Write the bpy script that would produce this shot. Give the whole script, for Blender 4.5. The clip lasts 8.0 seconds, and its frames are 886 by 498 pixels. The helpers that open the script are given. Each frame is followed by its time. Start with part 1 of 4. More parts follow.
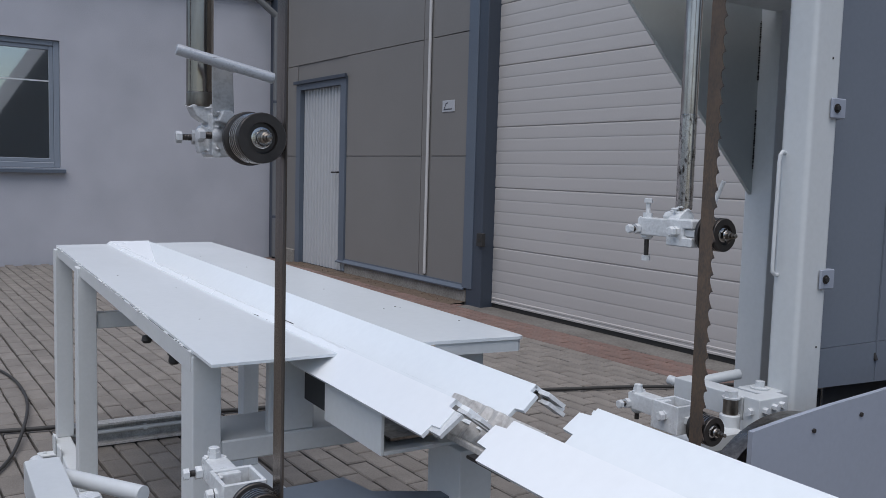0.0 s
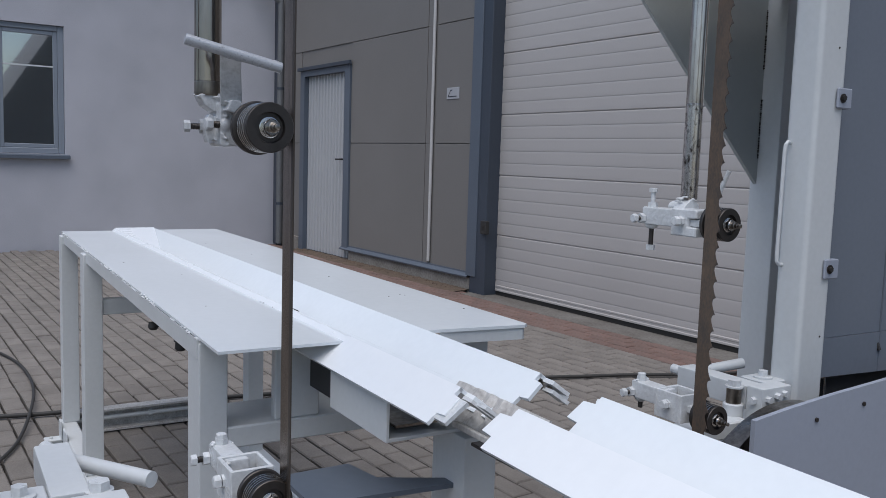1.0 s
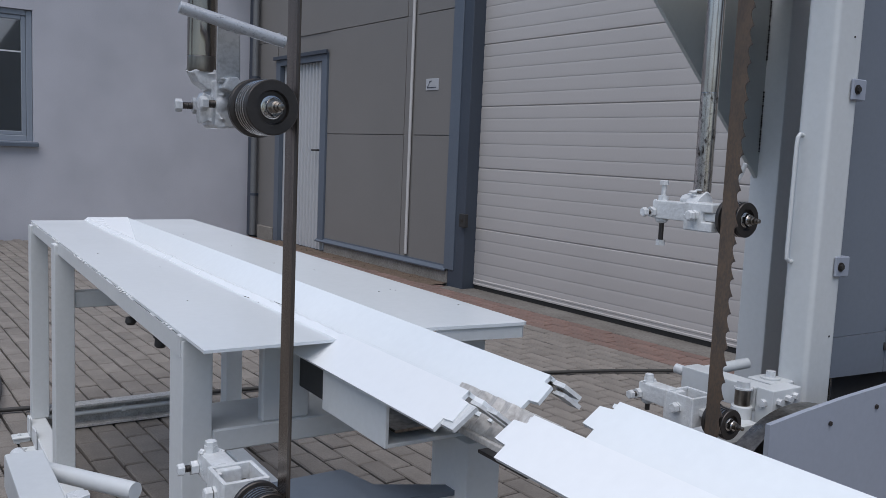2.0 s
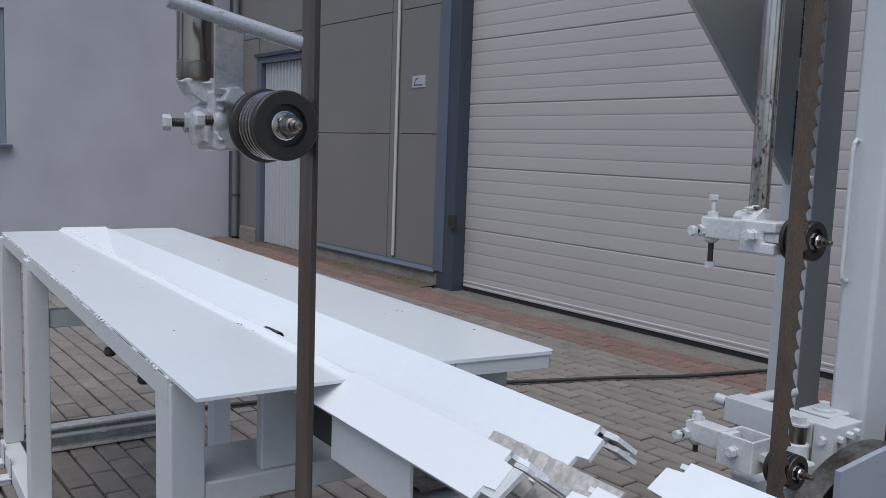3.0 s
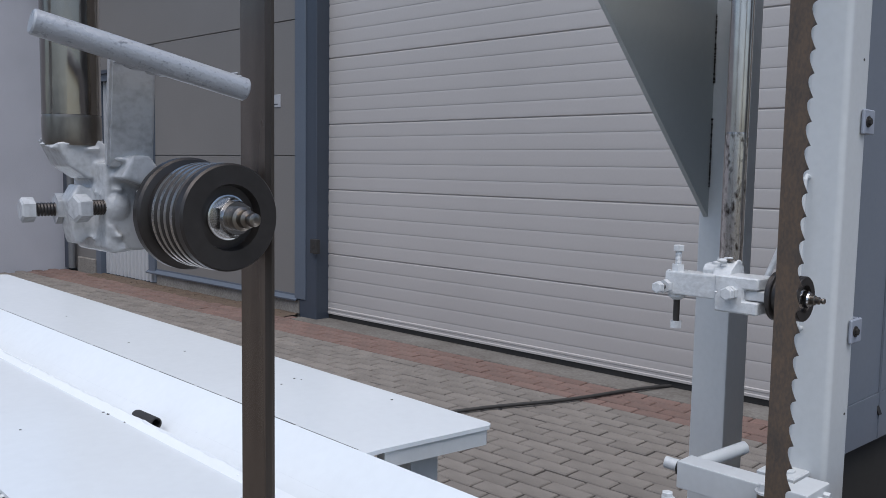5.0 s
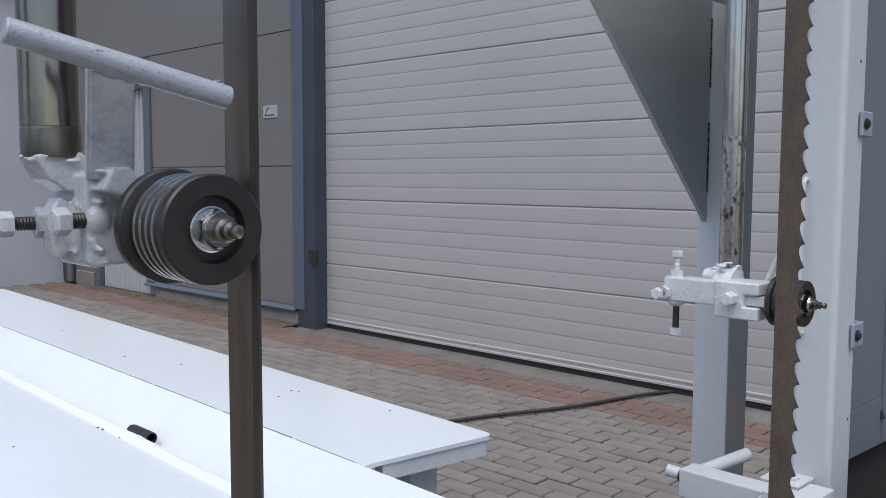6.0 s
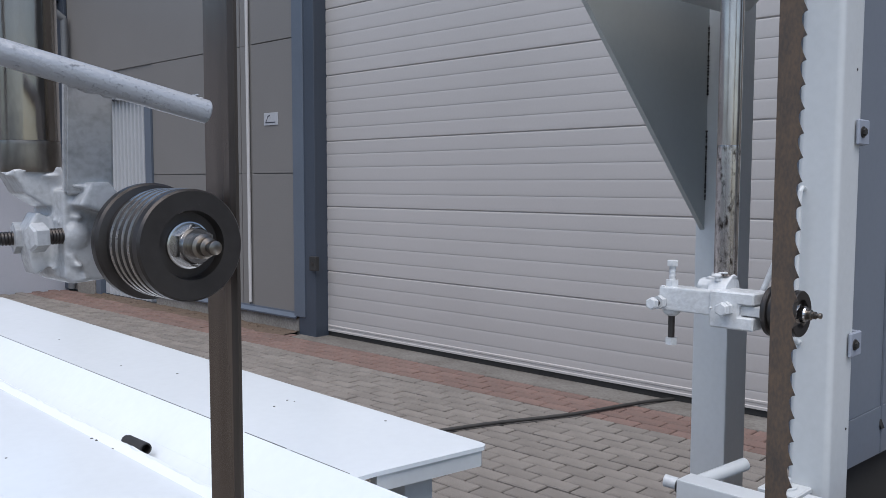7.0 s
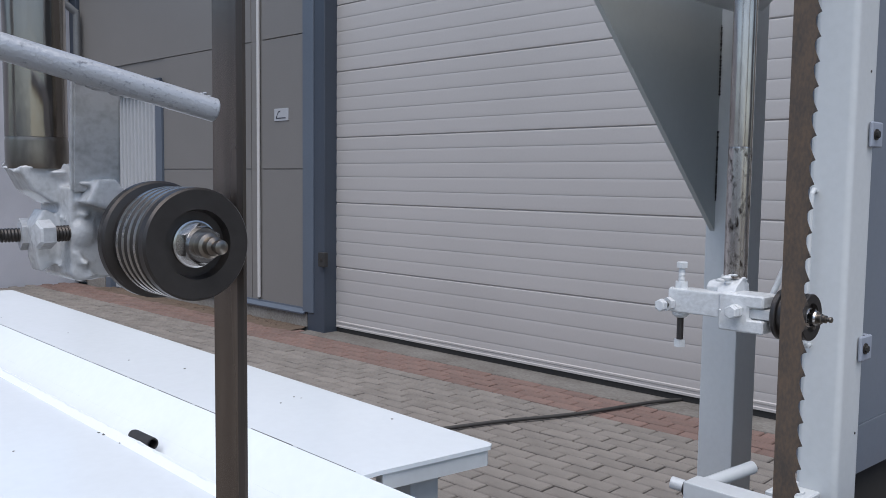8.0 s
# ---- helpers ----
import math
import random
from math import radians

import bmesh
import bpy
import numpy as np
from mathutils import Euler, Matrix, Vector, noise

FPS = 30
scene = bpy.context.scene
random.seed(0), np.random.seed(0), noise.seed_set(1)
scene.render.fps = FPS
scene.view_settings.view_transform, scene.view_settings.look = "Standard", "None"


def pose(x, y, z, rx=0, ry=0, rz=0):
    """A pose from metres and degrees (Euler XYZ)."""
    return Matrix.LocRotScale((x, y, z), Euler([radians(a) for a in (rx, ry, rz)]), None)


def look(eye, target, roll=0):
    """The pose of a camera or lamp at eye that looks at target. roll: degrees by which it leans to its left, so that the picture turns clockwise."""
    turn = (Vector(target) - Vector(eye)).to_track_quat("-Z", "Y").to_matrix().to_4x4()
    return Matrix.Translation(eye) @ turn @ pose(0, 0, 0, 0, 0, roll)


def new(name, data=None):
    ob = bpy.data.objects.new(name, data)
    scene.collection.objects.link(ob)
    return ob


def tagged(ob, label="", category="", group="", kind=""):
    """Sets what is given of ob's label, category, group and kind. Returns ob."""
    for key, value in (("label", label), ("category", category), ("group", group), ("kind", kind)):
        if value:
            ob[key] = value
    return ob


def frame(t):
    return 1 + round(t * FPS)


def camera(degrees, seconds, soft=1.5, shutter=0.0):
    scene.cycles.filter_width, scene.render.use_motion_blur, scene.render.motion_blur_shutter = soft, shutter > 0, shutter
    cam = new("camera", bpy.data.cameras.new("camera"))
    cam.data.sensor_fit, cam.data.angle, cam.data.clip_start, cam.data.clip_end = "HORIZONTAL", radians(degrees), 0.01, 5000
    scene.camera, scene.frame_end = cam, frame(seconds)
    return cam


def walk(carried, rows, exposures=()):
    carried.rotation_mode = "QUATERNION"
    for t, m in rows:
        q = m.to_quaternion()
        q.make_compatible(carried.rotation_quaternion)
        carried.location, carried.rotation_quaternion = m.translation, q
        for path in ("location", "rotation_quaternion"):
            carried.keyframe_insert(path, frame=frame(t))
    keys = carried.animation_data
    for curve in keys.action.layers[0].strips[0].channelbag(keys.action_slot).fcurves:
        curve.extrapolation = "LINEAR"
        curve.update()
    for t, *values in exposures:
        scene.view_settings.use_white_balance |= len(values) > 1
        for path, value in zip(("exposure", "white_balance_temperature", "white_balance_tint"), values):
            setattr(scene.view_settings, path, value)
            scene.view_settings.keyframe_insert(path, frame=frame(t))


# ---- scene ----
cam = camera(54.8, 8.0, soft=0.75)
PATH = [
    (0, (0.256, 0.078, 1.113), (-1.391, 1.199, 0.935), 1.6),
    (0.5, (0.259, 0.08, 1.114), (-1.389, 1.195, 0.912), 1.6),
    (1, (0.259, 0.072, 1.116), (-1.389, 1.185, 0.908), 1.8),
    (2.5, (0.086, 0.095, 1.104), (-1.51, 1.279, 0.877), 2.6),
    (3, (-0.008, 0.129, 1.13), (-1.591, 1.329, 0.9), 2.0),
    (3.5, (-0.138, 0.146, 1.172), (-1.584, 1.508, 0.94), 2.4),
    (4, (-0.208, 0.162, 1.177), (-1.585, 1.597, 0.961), 0.9),
    (4.5, (-0.236, 0.181, 1.171), (-1.593, 1.637, 0.972), 1.1),
    (6, (-0.254, 0.206, 1.17), (-1.609, 1.668, 1.004), 0.2),
    (6.5, (-0.252, 0.212, 1.174), (-1.609, 1.672, 1.016), 0.1),
    (7, (-0.25, 0.217, 1.174), (-1.609, 1.676, 1.023), 0.1),
    (7.5, (-0.252, 0.219, 1.174), (-1.621, 1.669, 1.019), 0.7),
    (8, (-0.252, 0.22, 1.176), (-1.626, 1.665, 1.018), 0.7),
]
walk(cam, [(t, look(eye, target, roll)) for t, eye, target, roll in PATH],
     exposures=[(0, -0.06), (1.2, -0.06), (2.5, -0.06), (3.5, -0.08), (4.0, -0.06), (4.5, 0.0), (6.0, 0.21), (8.0, 0.27)])


# ---- light ----
world = bpy.data.worlds.new("sky")
scene.world = world
world.use_nodes = True
wn, wl = world.node_tree.nodes, world.node_tree.links
wn.clear()
w_out = wn.new("ShaderNodeOutputWorld")
w_bg = wn.new("ShaderNodeBackground")
w_sky = wn.new("ShaderNodeTexSky")
w_sky.sky_type = "NISHITA"
w_sky.sun_disc = False
w_sky.sun_elevation = radians(68)
w_sky.sun_rotation = radians(145)
w_sky.air_density, w_sky.dust_density, w_sky.ozone_density = 1.0, 1.5, 1.5
w_bg.inputs["Strength"].default_value = 0.13
wl.new(w_sky.outputs["Color"], w_bg.inputs["Color"])
wl.new(w_bg.outputs["Background"], w_out.inputs["Surface"])

sun = new("sun", bpy.data.lights.new("sun", "SUN"))
sun.data.energy = 2.6
sun.data.angle = radians(70)
sun.data.color = (0.995, 0.98, 0.985)
sun.matrix_world = look((4.5, -6.5, 20), (0, 0, 0))


# ---- materials ----
def material(name, color, rough=0.5, metal=0.0, second=None, big=1.5, fine=40.0, mix=0.5, bump=0.15, depth=0.002,
             rough_var=0.12, stretch=(1, 1, 1), vary=0.0, island=False, lo=0.35, hi=0.7):
    """A surface with stains at a large scale, grain at a small one, and fine relief."""
    m = bpy.data.materials.new(name)
    m.use_nodes = True
    n, k = m.node_tree.nodes, m.node_tree.links
    b = n["Principled BSDF"]
    tc = n.new("ShaderNodeTexCoord")
    mp = n.new("ShaderNodeMapping")
    mp.inputs["Scale"].default_value = stretch
    k.new(tc.outputs["Object"], mp.inputs["Vector"])
    n1, n2 = n.new("ShaderNodeTexNoise"), n.new("ShaderNodeTexNoise")
    n1.inputs["Scale"].default_value, n1.inputs["Detail"].default_value = big, 5
    n2.inputs["Scale"].default_value, n2.inputs["Detail"].default_value = fine, 4
    k.new(mp.outputs["Vector"], n1.inputs["Vector"])
    k.new(mp.outputs["Vector"], n2.inputs["Vector"])
    ramp = n.new("ShaderNodeValToRGB")
    ramp.color_ramp.elements[0].position, ramp.color_ramp.elements[1].position = lo, hi
    ramp.color_ramp.elements[0].color = (*color, 1)
    ramp.color_ramp.elements[1].color = (*(second or [c * 0.85 for c in color]), 1)
    add = n.new("ShaderNodeMix")
    add.inputs["Factor"].default_value = mix
    k.new(n1.outputs["Fac"], add.inputs["A"])
    k.new(n2.outputs["Fac"], add.inputs["B"])
    k.new(add.outputs["Result"], ramp.inputs["Fac"])
    last = ramp.outputs["Color"]
    if vary:
        src = n.new("ShaderNodeNewGeometry").outputs["Random Per Island"] if island else n.new("ShaderNodeObjectInfo").outputs["Random"]
        rng = n.new("ShaderNodeMapRange")
        rng.inputs["To Min"].default_value, rng.inputs["To Max"].default_value = 1 - vary, 1 + vary
        k.new(src, rng.inputs["Value"])
        hsv = n.new("ShaderNodeHueSaturation")
        k.new(last, hsv.inputs["Color"])
        k.new(rng.outputs["Result"], hsv.inputs["Value"])
        last = hsv.outputs["Color"]
    k.new(last, b.inputs["Base Color"])
    rr = n.new("ShaderNodeMapRange")
    rr.inputs["To Min"].default_value, rr.inputs["To Max"].default_value = max(0.03, rough - rough_var), min(1, rough + rough_var)
    k.new(n1.outputs["Fac"], rr.inputs["Value"])
    k.new(rr.outputs["Result"], b.inputs["Roughness"])
    b.inputs["Metallic"].default_value = metal
    if bump:
        bp = n.new("ShaderNodeBump")
        bp.inputs["Strength"].default_value, bp.inputs["Distance"].default_value = bump, depth
        k.new(n2.outputs["Fac"], bp.inputs["Height"])
        k.new(bp.outputs["Normal"], b.inputs["Normal"])
    return m


WHITE = material("white_enamel", (0.63, 0.65, 0.655), 0.36, 0, (0.56, 0.58, 0.58), 2.5, 90, 0.35, 0.12, 0.0008)
TOP = material("white_tabletop_enamel", (0.735, 0.775, 0.795), 0.19, 0, (0.665, 0.70, 0.72), 1.6, 60, 0.25, 0.08, 0.0006)
# ANGLE: the same white enamel, its colour lightened where sun and sky catch it
ANGLE = material("lit_white_enamel", (0.80, 0.825, 0.84), 0.25, 0, (0.74, 0.765, 0.78), 1.8, 60, 0.25, 0.08, 0.0006)
GUARD = material("pale_blue_grey_paint", (0.335, 0.365, 0.428), 0.42, 0, (0.295, 0.322, 0.378), 2.0, 90, 0.35, 0.08, 0.0006)
SILVER = material("silver_drawn_steel", (0.62, 0.555, 0.505), 0.22, 1, (0.22, 0.185, 0.16), 24, 90, 0.35, 0.3, 0.001, 0.1, (1, 1, 0.22), lo=0.45, hi=0.72)
SPOTTED = material("spotted_steel", (0.64, 0.59, 0.55), 0.25, 1, (0.075, 0.06, 0.052), 60, 240, 0.45, 0.25, 0.0005, 0.12, (1, 1, 0.5), lo=0.50, hi=0.64)
DIRTY = material("dirty_white_metal", (0.58, 0.575, 0.56), 0.45, 0, (0.27, 0.255, 0.24), 26, 140, 0.5, 0.4, 0.001)
BRUSHED = material("brush_painted_white", (0.66, 0.68, 0.69), 0.30, 0, (0.50, 0.51, 0.51), 30, 160, 0.5, 0.5, 0.002)
THIN = material("thin_grey_white_paint", (0.55, 0.565, 0.58), 0.22, 0, (0.33, 0.335, 0.34), 60, 300, 0.4, 0.4, 0.0010, lo=0.46, hi=0.72)
SCRATCHED = material("scratched_grey_paint", (0.415, 0.435, 0.465), 0.30, 0.15, (0.16, 0.17, 0.185), 190, 700, 0.5, 0.35, 0.0008, 0.1, (0.7, 1, 1), lo=0.56, hi=0.70)
RING = material("worn_ring_steel", (0.55, 0.52, 0.49), 0.28, 1, (0.30, 0.28, 0.26), 60, 200)
FRAME = material("pale_blue_grey_frame", (0.24, 0.27, 0.315), 0.4, 0, (0.21, 0.24, 0.28), 2, 60)
PIPE = material("grey_zinc_pipe", (0.17, 0.175, 0.18), 0.5, 0.2, (0.13, 0.135, 0.14), 3, 60)
GUSSET = material("grey_green_paint", (0.45, 0.475, 0.46), 0.5, 0, (0.41, 0.43, 0.42), 1.5, 80, 0.3, 0.08, 0.0006)
CABINET = material("blue_grey_paint", (0.185, 0.208, 0.247), 0.42, 0, (0.160, 0.182, 0.215), 2.0, 90, 0.35, 0.08, 0.0006)
# STEEL's dark upright streaks paint both stains and mirrored dark surroundings.
STEEL = material("drawn_steel", (0.33, 0.29, 0.255), 0.19, 1, (0.085, 0.067, 0.055), 24, 90, 0.35, 0.35, 0.0012, 0.12, (1, 1, 0.22), lo=0.42, hi=0.72)
STAINED = material("heat_stained_steel", (0.38, 0.345, 0.30), 0.32, 1, (0.075, 0.06, 0.05), 18, 120, 0.45, 0.2, 0.0005, 0.15, (1, 1, 0.4))
DARK = material("dark_steel", (0.085, 0.078, 0.074), 0.40, 0.8, (0.065, 0.058, 0.054), 8, 140, 0.5, 0.12, 0.0004)
BRIGHT = material("zinc_plated_steel", (0.62, 0.61, 0.60), 0.22, 1, (0.48, 0.46, 0.44), 30, 200, 0.5, 0.1, 0.0003)
RUST = material("rusty_blade_steel", (0.150, 0.104, 0.072), 0.50, 0.30, (0.085, 0.070, 0.059), 40, 300, 0.5, 0.4, 0.0006, 0.15, (1, 1, 0.5), lo=0.38, hi=0.64)
BLADE = material("dark_blade_steel", (0.33, 0.28, 0.235), 0.24, 0.95, (0.17, 0.14, 0.118), 10, 120, 0.4, 0.1, 0.0003, 0.1, (1, 1, 0.1))
RUBBER = material("black_rubber", (0.022, 0.021, 0.021), 0.62, 0, (0.035, 0.033, 0.03), 6, 90)
PLASTER = material("grey_white_plaster", (0.488, 0.490, 0.530), 0.85, 0, (0.420, 0.424, 0.460), 1.7, 90, 0.28, 0.45, 0.004, lo=0.38, hi=0.66)
PANEL = material("grey_sandwich_panel", (0.186, 0.177, 0.168), 0.5, 0, (0.168, 0.160, 0.152), 0.8, 60, 0.3, 0.06, 0.001)
TRIM = material("dark_blue_trim", (0.048, 0.060, 0.081), 0.45, 0, (0.040, 0.050, 0.067), 1.2, 60, 0.3, 0.05, 0.001)
TRIM_LIGHT = material("blue_grey_trim", (0.105, 0.128, 0.162), 0.42, 0, (0.088, 0.107, 0.135), 1.2, 60, 0.3, 0.05, 0.001)
GATE = material("silver_grey_gate", (0.440, 0.420, 0.408), 0.40, 0, (0.395, 0.376, 0.364), 0.7, 70, 0.25, 0.06, 0.001, vary=0.03)
LEAF = material("light_grey_door_sheet", (0.44, 0.45, 0.465), 0.45, 0, (0.40, 0.41, 0.425), 1.2, 60, 0.3, 0.06, 0.001)
CONCRETE = material("weathered_concrete", (0.275, 0.262, 0.24), 0.88, 0, (0.135, 0.118, 0.10), 3.2, 60, 0.5, 0.5, 0.006)
PAVER = material("grey_paver", (0.206, 0.187, 0.168), 0.85, 0, (0.132, 0.118, 0.106), 7.0, 160, 0.45, 0.6, 0.003, vary=0.09)
PAVER_FAR = material("grey_paver_field", (0.206, 0.187, 0.168), 0.85, 0, (0.132, 0.118, 0.106), 7.0, 160, 0.45, 0.6, 0.003, vary=0.09, island=True)
PAVER_RED = material("red_paver", (0.186, 0.113, 0.094), 0.85, 0, (0.128, 0.096, 0.084), 6.0, 140, 0.45, 0.6, 0.003, vary=0.10)
PAVER_RED_FAR = material("red_paver_field", (0.186, 0.113, 0.094), 0.85, 0, (0.128, 0.096, 0.084), 6.0, 140, 0.45, 0.6, 0.003, vary=0.10, island=True)
SILL = material("dirty_concrete_strip", (0.185, 0.175, 0.16), 0.88, 0, (0.085, 0.073, 0.062), 4.0, 60, 0.5, 0.5, 0.005)
SOIL = material("brown_soil", (0.125, 0.088, 0.062), 0.95, 0, (0.075, 0.056, 0.042), 9, 120, 0.5, 0.6, 0.004)
SAND = material("joint_sand", (0.058, 0.048, 0.040), 0.95, 0, (0.034, 0.029, 0.025), 5, 90, 0.5, 0.5, 0.004)
# INSIDE is near-black: the dimness of unlit recesses is put into its colour.
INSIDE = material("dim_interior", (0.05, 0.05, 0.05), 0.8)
PLATE_WHITE = material("white_sign_plastic", (0.40, 0.41, 0.43), 0.4, 0, (0.35, 0.36, 0.38))
INK = material("dark_print", (0.05, 0.055, 0.07), 0.5)
CONDUIT = material("pale_grey_plastic", (0.52, 0.51, 0.50), 0.45, 0, (0.47, 0.46, 0.45))



def ribbed(m, period, depth):
    """Adds fine level ribs to the relief of a wall material."""
    n, k = m.node_tree.nodes, m.node_tree.links
    b = n["Principled BSDF"]
    tc, wave, bp = n.new("ShaderNodeTexCoord"), n.new("ShaderNodeTexWave"), n.new("ShaderNodeBump")
    wave.bands_direction = "Z"
    wave.inputs["Scale"].default_value = 0.314 / period
    k.new(tc.outputs["Object"], wave.inputs["Vector"])
    bp.inputs["Strength"].default_value, bp.inputs["Distance"].default_value = 0.5, depth
    k.new(wave.outputs["Fac"], bp.inputs["Height"])
    k.new(b.inputs["Normal"].links[0].from_socket, bp.inputs["Normal"])
    k.new(bp.outputs["Normal"], b.inputs["Normal"])


ribbed(PANEL, 0.022, 0.00016)

GLASS = bpy.data.materials.new("window_glass")
GLASS.use_nodes = True
gb = GLASS.node_tree.nodes["Principled BSDF"]
gb.inputs["Base Color"].default_value = (0.86, 0.90, 0.92, 1)
gb.inputs["Roughness"].default_value = 0.02
gb.inputs["Transmission Weight"].default_value = 1.0
gb.inputs["IOR"].default_value = 4.2


# ---- small builders ----
def box(bm, x0, x1, y0, y1, z0, z1, bevel=0.0, seg=1):
    g = bmesh.ops.create_cube(bm, size=1.0, matrix=Matrix.LocRotScale(((x0 + x1) / 2, (y0 + y1) / 2, (z0 + z1) / 2), None, (abs(x1 - x0), abs(y1 - y0), abs(z1 - z0))))
    if bevel:
        edges = {e for v in g["verts"] for e in v.link_edges}
        bmesh.ops.bevel(bm, geom=list(edges), offset=bevel, segments=seg, affect="EDGES", profile=0.5)


def rod(bm, a, b, r, seg=20, r2=None):
    a, b = Vector(a), Vector(b)
    d = b - a
    m = Matrix.Translation((a + b) / 2) @ d.to_track_quat("Z", "Y").to_matrix().to_4x4()
    bmesh.ops.create_cone(bm, cap_ends=True, segments=seg, radius1=r, radius2=r if r2 is None else r2, depth=d.length, matrix=m)


def lathe(bm, origin, axis, profile, seg=40):
    """Turns a profile of (distance along the axis, radius) round the axis."""
    q = Vector(axis).to_track_quat("Z", "Y").to_matrix()
    rings = []
    for d, r in profile:
        ring = []
        for i in range(seg):
            a = 2 * math.pi * i / seg
            ring.append(bm.verts.new(Vector(origin) + q @ Vector((r * math.cos(a), r * math.sin(a), d))))
        rings.append(ring)
    for p, q2 in zip(rings, rings[1:]):
        for i in range(seg):
            bm.faces.new((p[i], p[(i + 1) % seg], q2[(i + 1) % seg], q2[i]))
    bm.faces.new(rings[0][::-1])
    bm.faces.new(rings[-1])


def prism(bm, outline, axis, a, b):
    """An outline in the two other axes (x y z order), pushed along one axis from a to b."""
    def at(p, d):
        return {"x": (d, p[0], p[1]), "y": (p[0], d, p[1]), "z": (p[0], p[1], d)}[axis]
    lo = [bm.verts.new(at(p, a)) for p in outline]
    hi = [bm.verts.new(at(p, b)) for p in outline]
    bm.faces.new(lo)
    bm.faces.new(hi[::-1])
    for i in range(len(outline)):
        j = (i + 1) % len(outline)
        bm.faces.new((lo[i], hi[i], hi[j], lo[j]))
    bmesh.ops.recalc_face_normals(bm, faces=bm.faces[:])


def mesh_of(name, bm, mat, smooth=True):
    me = bpy.data.meshes.new(name)
    bm.normal_update()
    bm.to_mesh(me)
    bm.free()
    me.materials.append(mat)
    if smooth:
        me.polygons.foreach_set("use_smooth", [True] * len(me.polygons))
        me.set_sharp_from_angle(angle=radians(32))
    return me


def B():
    return bmesh.new()


def thing(name, m, label, category, group="", kind=""):
    e = new(name)
    e.empty_display_size = 0.05
    e.matrix_basis = m
    return tagged(e, label, category, group, kind)


def part(name, bm, mat, parent, label=""):
    """One mesh under a thing or part; its corners are given in the frame of the machine or of the world, as the thing's base says."""
    ob = new(name, mesh_of(name, bm, mat))
    ob.parent = parent
    if len(ob.data.polygons) < 400:
        w = ob.modifiers.new("even_faces", "WEIGHTED_NORMAL")
        w.keep_sharp, w.weight = True, 90
    base = parent.get("base")
    if base is not None:
        ob.matrix_basis = Matrix.Translation([-v for v in base])
    if label:
        ob["label"] = label
    return ob


def setting(name, bm, mat, label, category):
    ob = new(name, mesh_of(name, bm, mat))
    return tagged(ob, label, category, kind="structure")


# The machine's own frame: x across the track, y along the track away from the saw, z up.
M = pose(-1.05, 0.85, 0, 0, 0, 87)


def machine_thing(name, base, label, category, group=""):
    e = thing(name, M @ Matrix.Translation(base), label, category, group)
    e["base"] = list(base)
    return e


def world_thing(name, base, label, category, group="", kind=""):
    e = thing(name, Matrix.Translation(base), label, category, group, kind)
    e["base"] = list(base)
    return e


# ---- ground and buildings ----
bm = B()
box(bm, -300, 300, -300, 300, -0.4, -0.035)
ground = setting("ground", bm, SAND, "bare sandy ground under the paved yard", "ground")

WALL_Y, GATE_Y, LEFT_X = 4.35, 4.46, -9.90

# long hall wall of panels, with openings for the door and the gate
bm = B()
for x0, x1, z0, z1 in ((-9.14, -7.90, 2.10, 4.6), (-10.2, -9.14, 0.0, 4.6), (-7.90, -5.68, 0.14, 4.6)):
    box(bm, x0, x1, WALL_Y + 0.012, WALL_Y + 0.16, z0, z1)
box(bm, -5.68, 1.2, WALL_Y + 0.30, WALL_Y + 0.42, 4.05, 4.6)
box(bm, -0.9, 2.2, WALL_Y + 0.012, WALL_Y + 0.16, 0, 4.6)
hall = setting("wall_hall", bm, PANEL, "grey sandwich-panel wall of an industrial hall", "wall")
panel_rows = ((0.145, 1.254), (1.262, 2.306), (2.314, 3.40), (3.41, 4.55))
for a, b in panel_rows:
    for x0, x1 in ((-9.70, -6.425), (-6.415, -6.33), (-6.26, -5.70)):
        cuts = [(x0, x1)]
        if x0 == -9.70:
            cuts = [(-7.895, x1)] if b < 2.0 else ([(-9.70, -9.15), (-7.895, x1)] if a < 2.1 else [(x0, x1)])
            if b < 2.0:
                cuts.append((-9.70, -9.15))
        for c0, c1 in cuts:
            bm = B()
            lo = a if not (x0 == -6.415) else a - 0.004
            box(bm, c0, c1, WALL_Y, WALL_Y + 0.012, lo, b + (0.004 if x0 == -6.415 else 0), 0.002)
            part("panel", bm, PANEL, hall)

bm = B()
box(bm, -7.90, -5.66, WALL_Y - 0.005, WALL_Y + 0.16, -0.03, 0.12, 0.008)
box(bm, -9.58, -9.16, WALL_Y - 0.03, WALL_Y + 0.005, -0.03, 0.15, 0.008)
setting("plinth", bm, CONCRETE, "weathered concrete plinth along the hall wall", "plinth")
bm = B()
prism(bm, [(WALL_Y - 0.035, 0.112), (WALL_Y + 0.02, 0.150), (WALL_Y + 0.02, 0.165), (WALL_Y - 0.002, 0.165), (WALL_Y - 0.002, 0.150), (WALL_Y - 0.038, 0.124)], "x", -8.05, -5.66)
setting("trim_base", bm, TRIM_LIGHT, "blue-grey folded metal flashing over the plinth", "flashing")

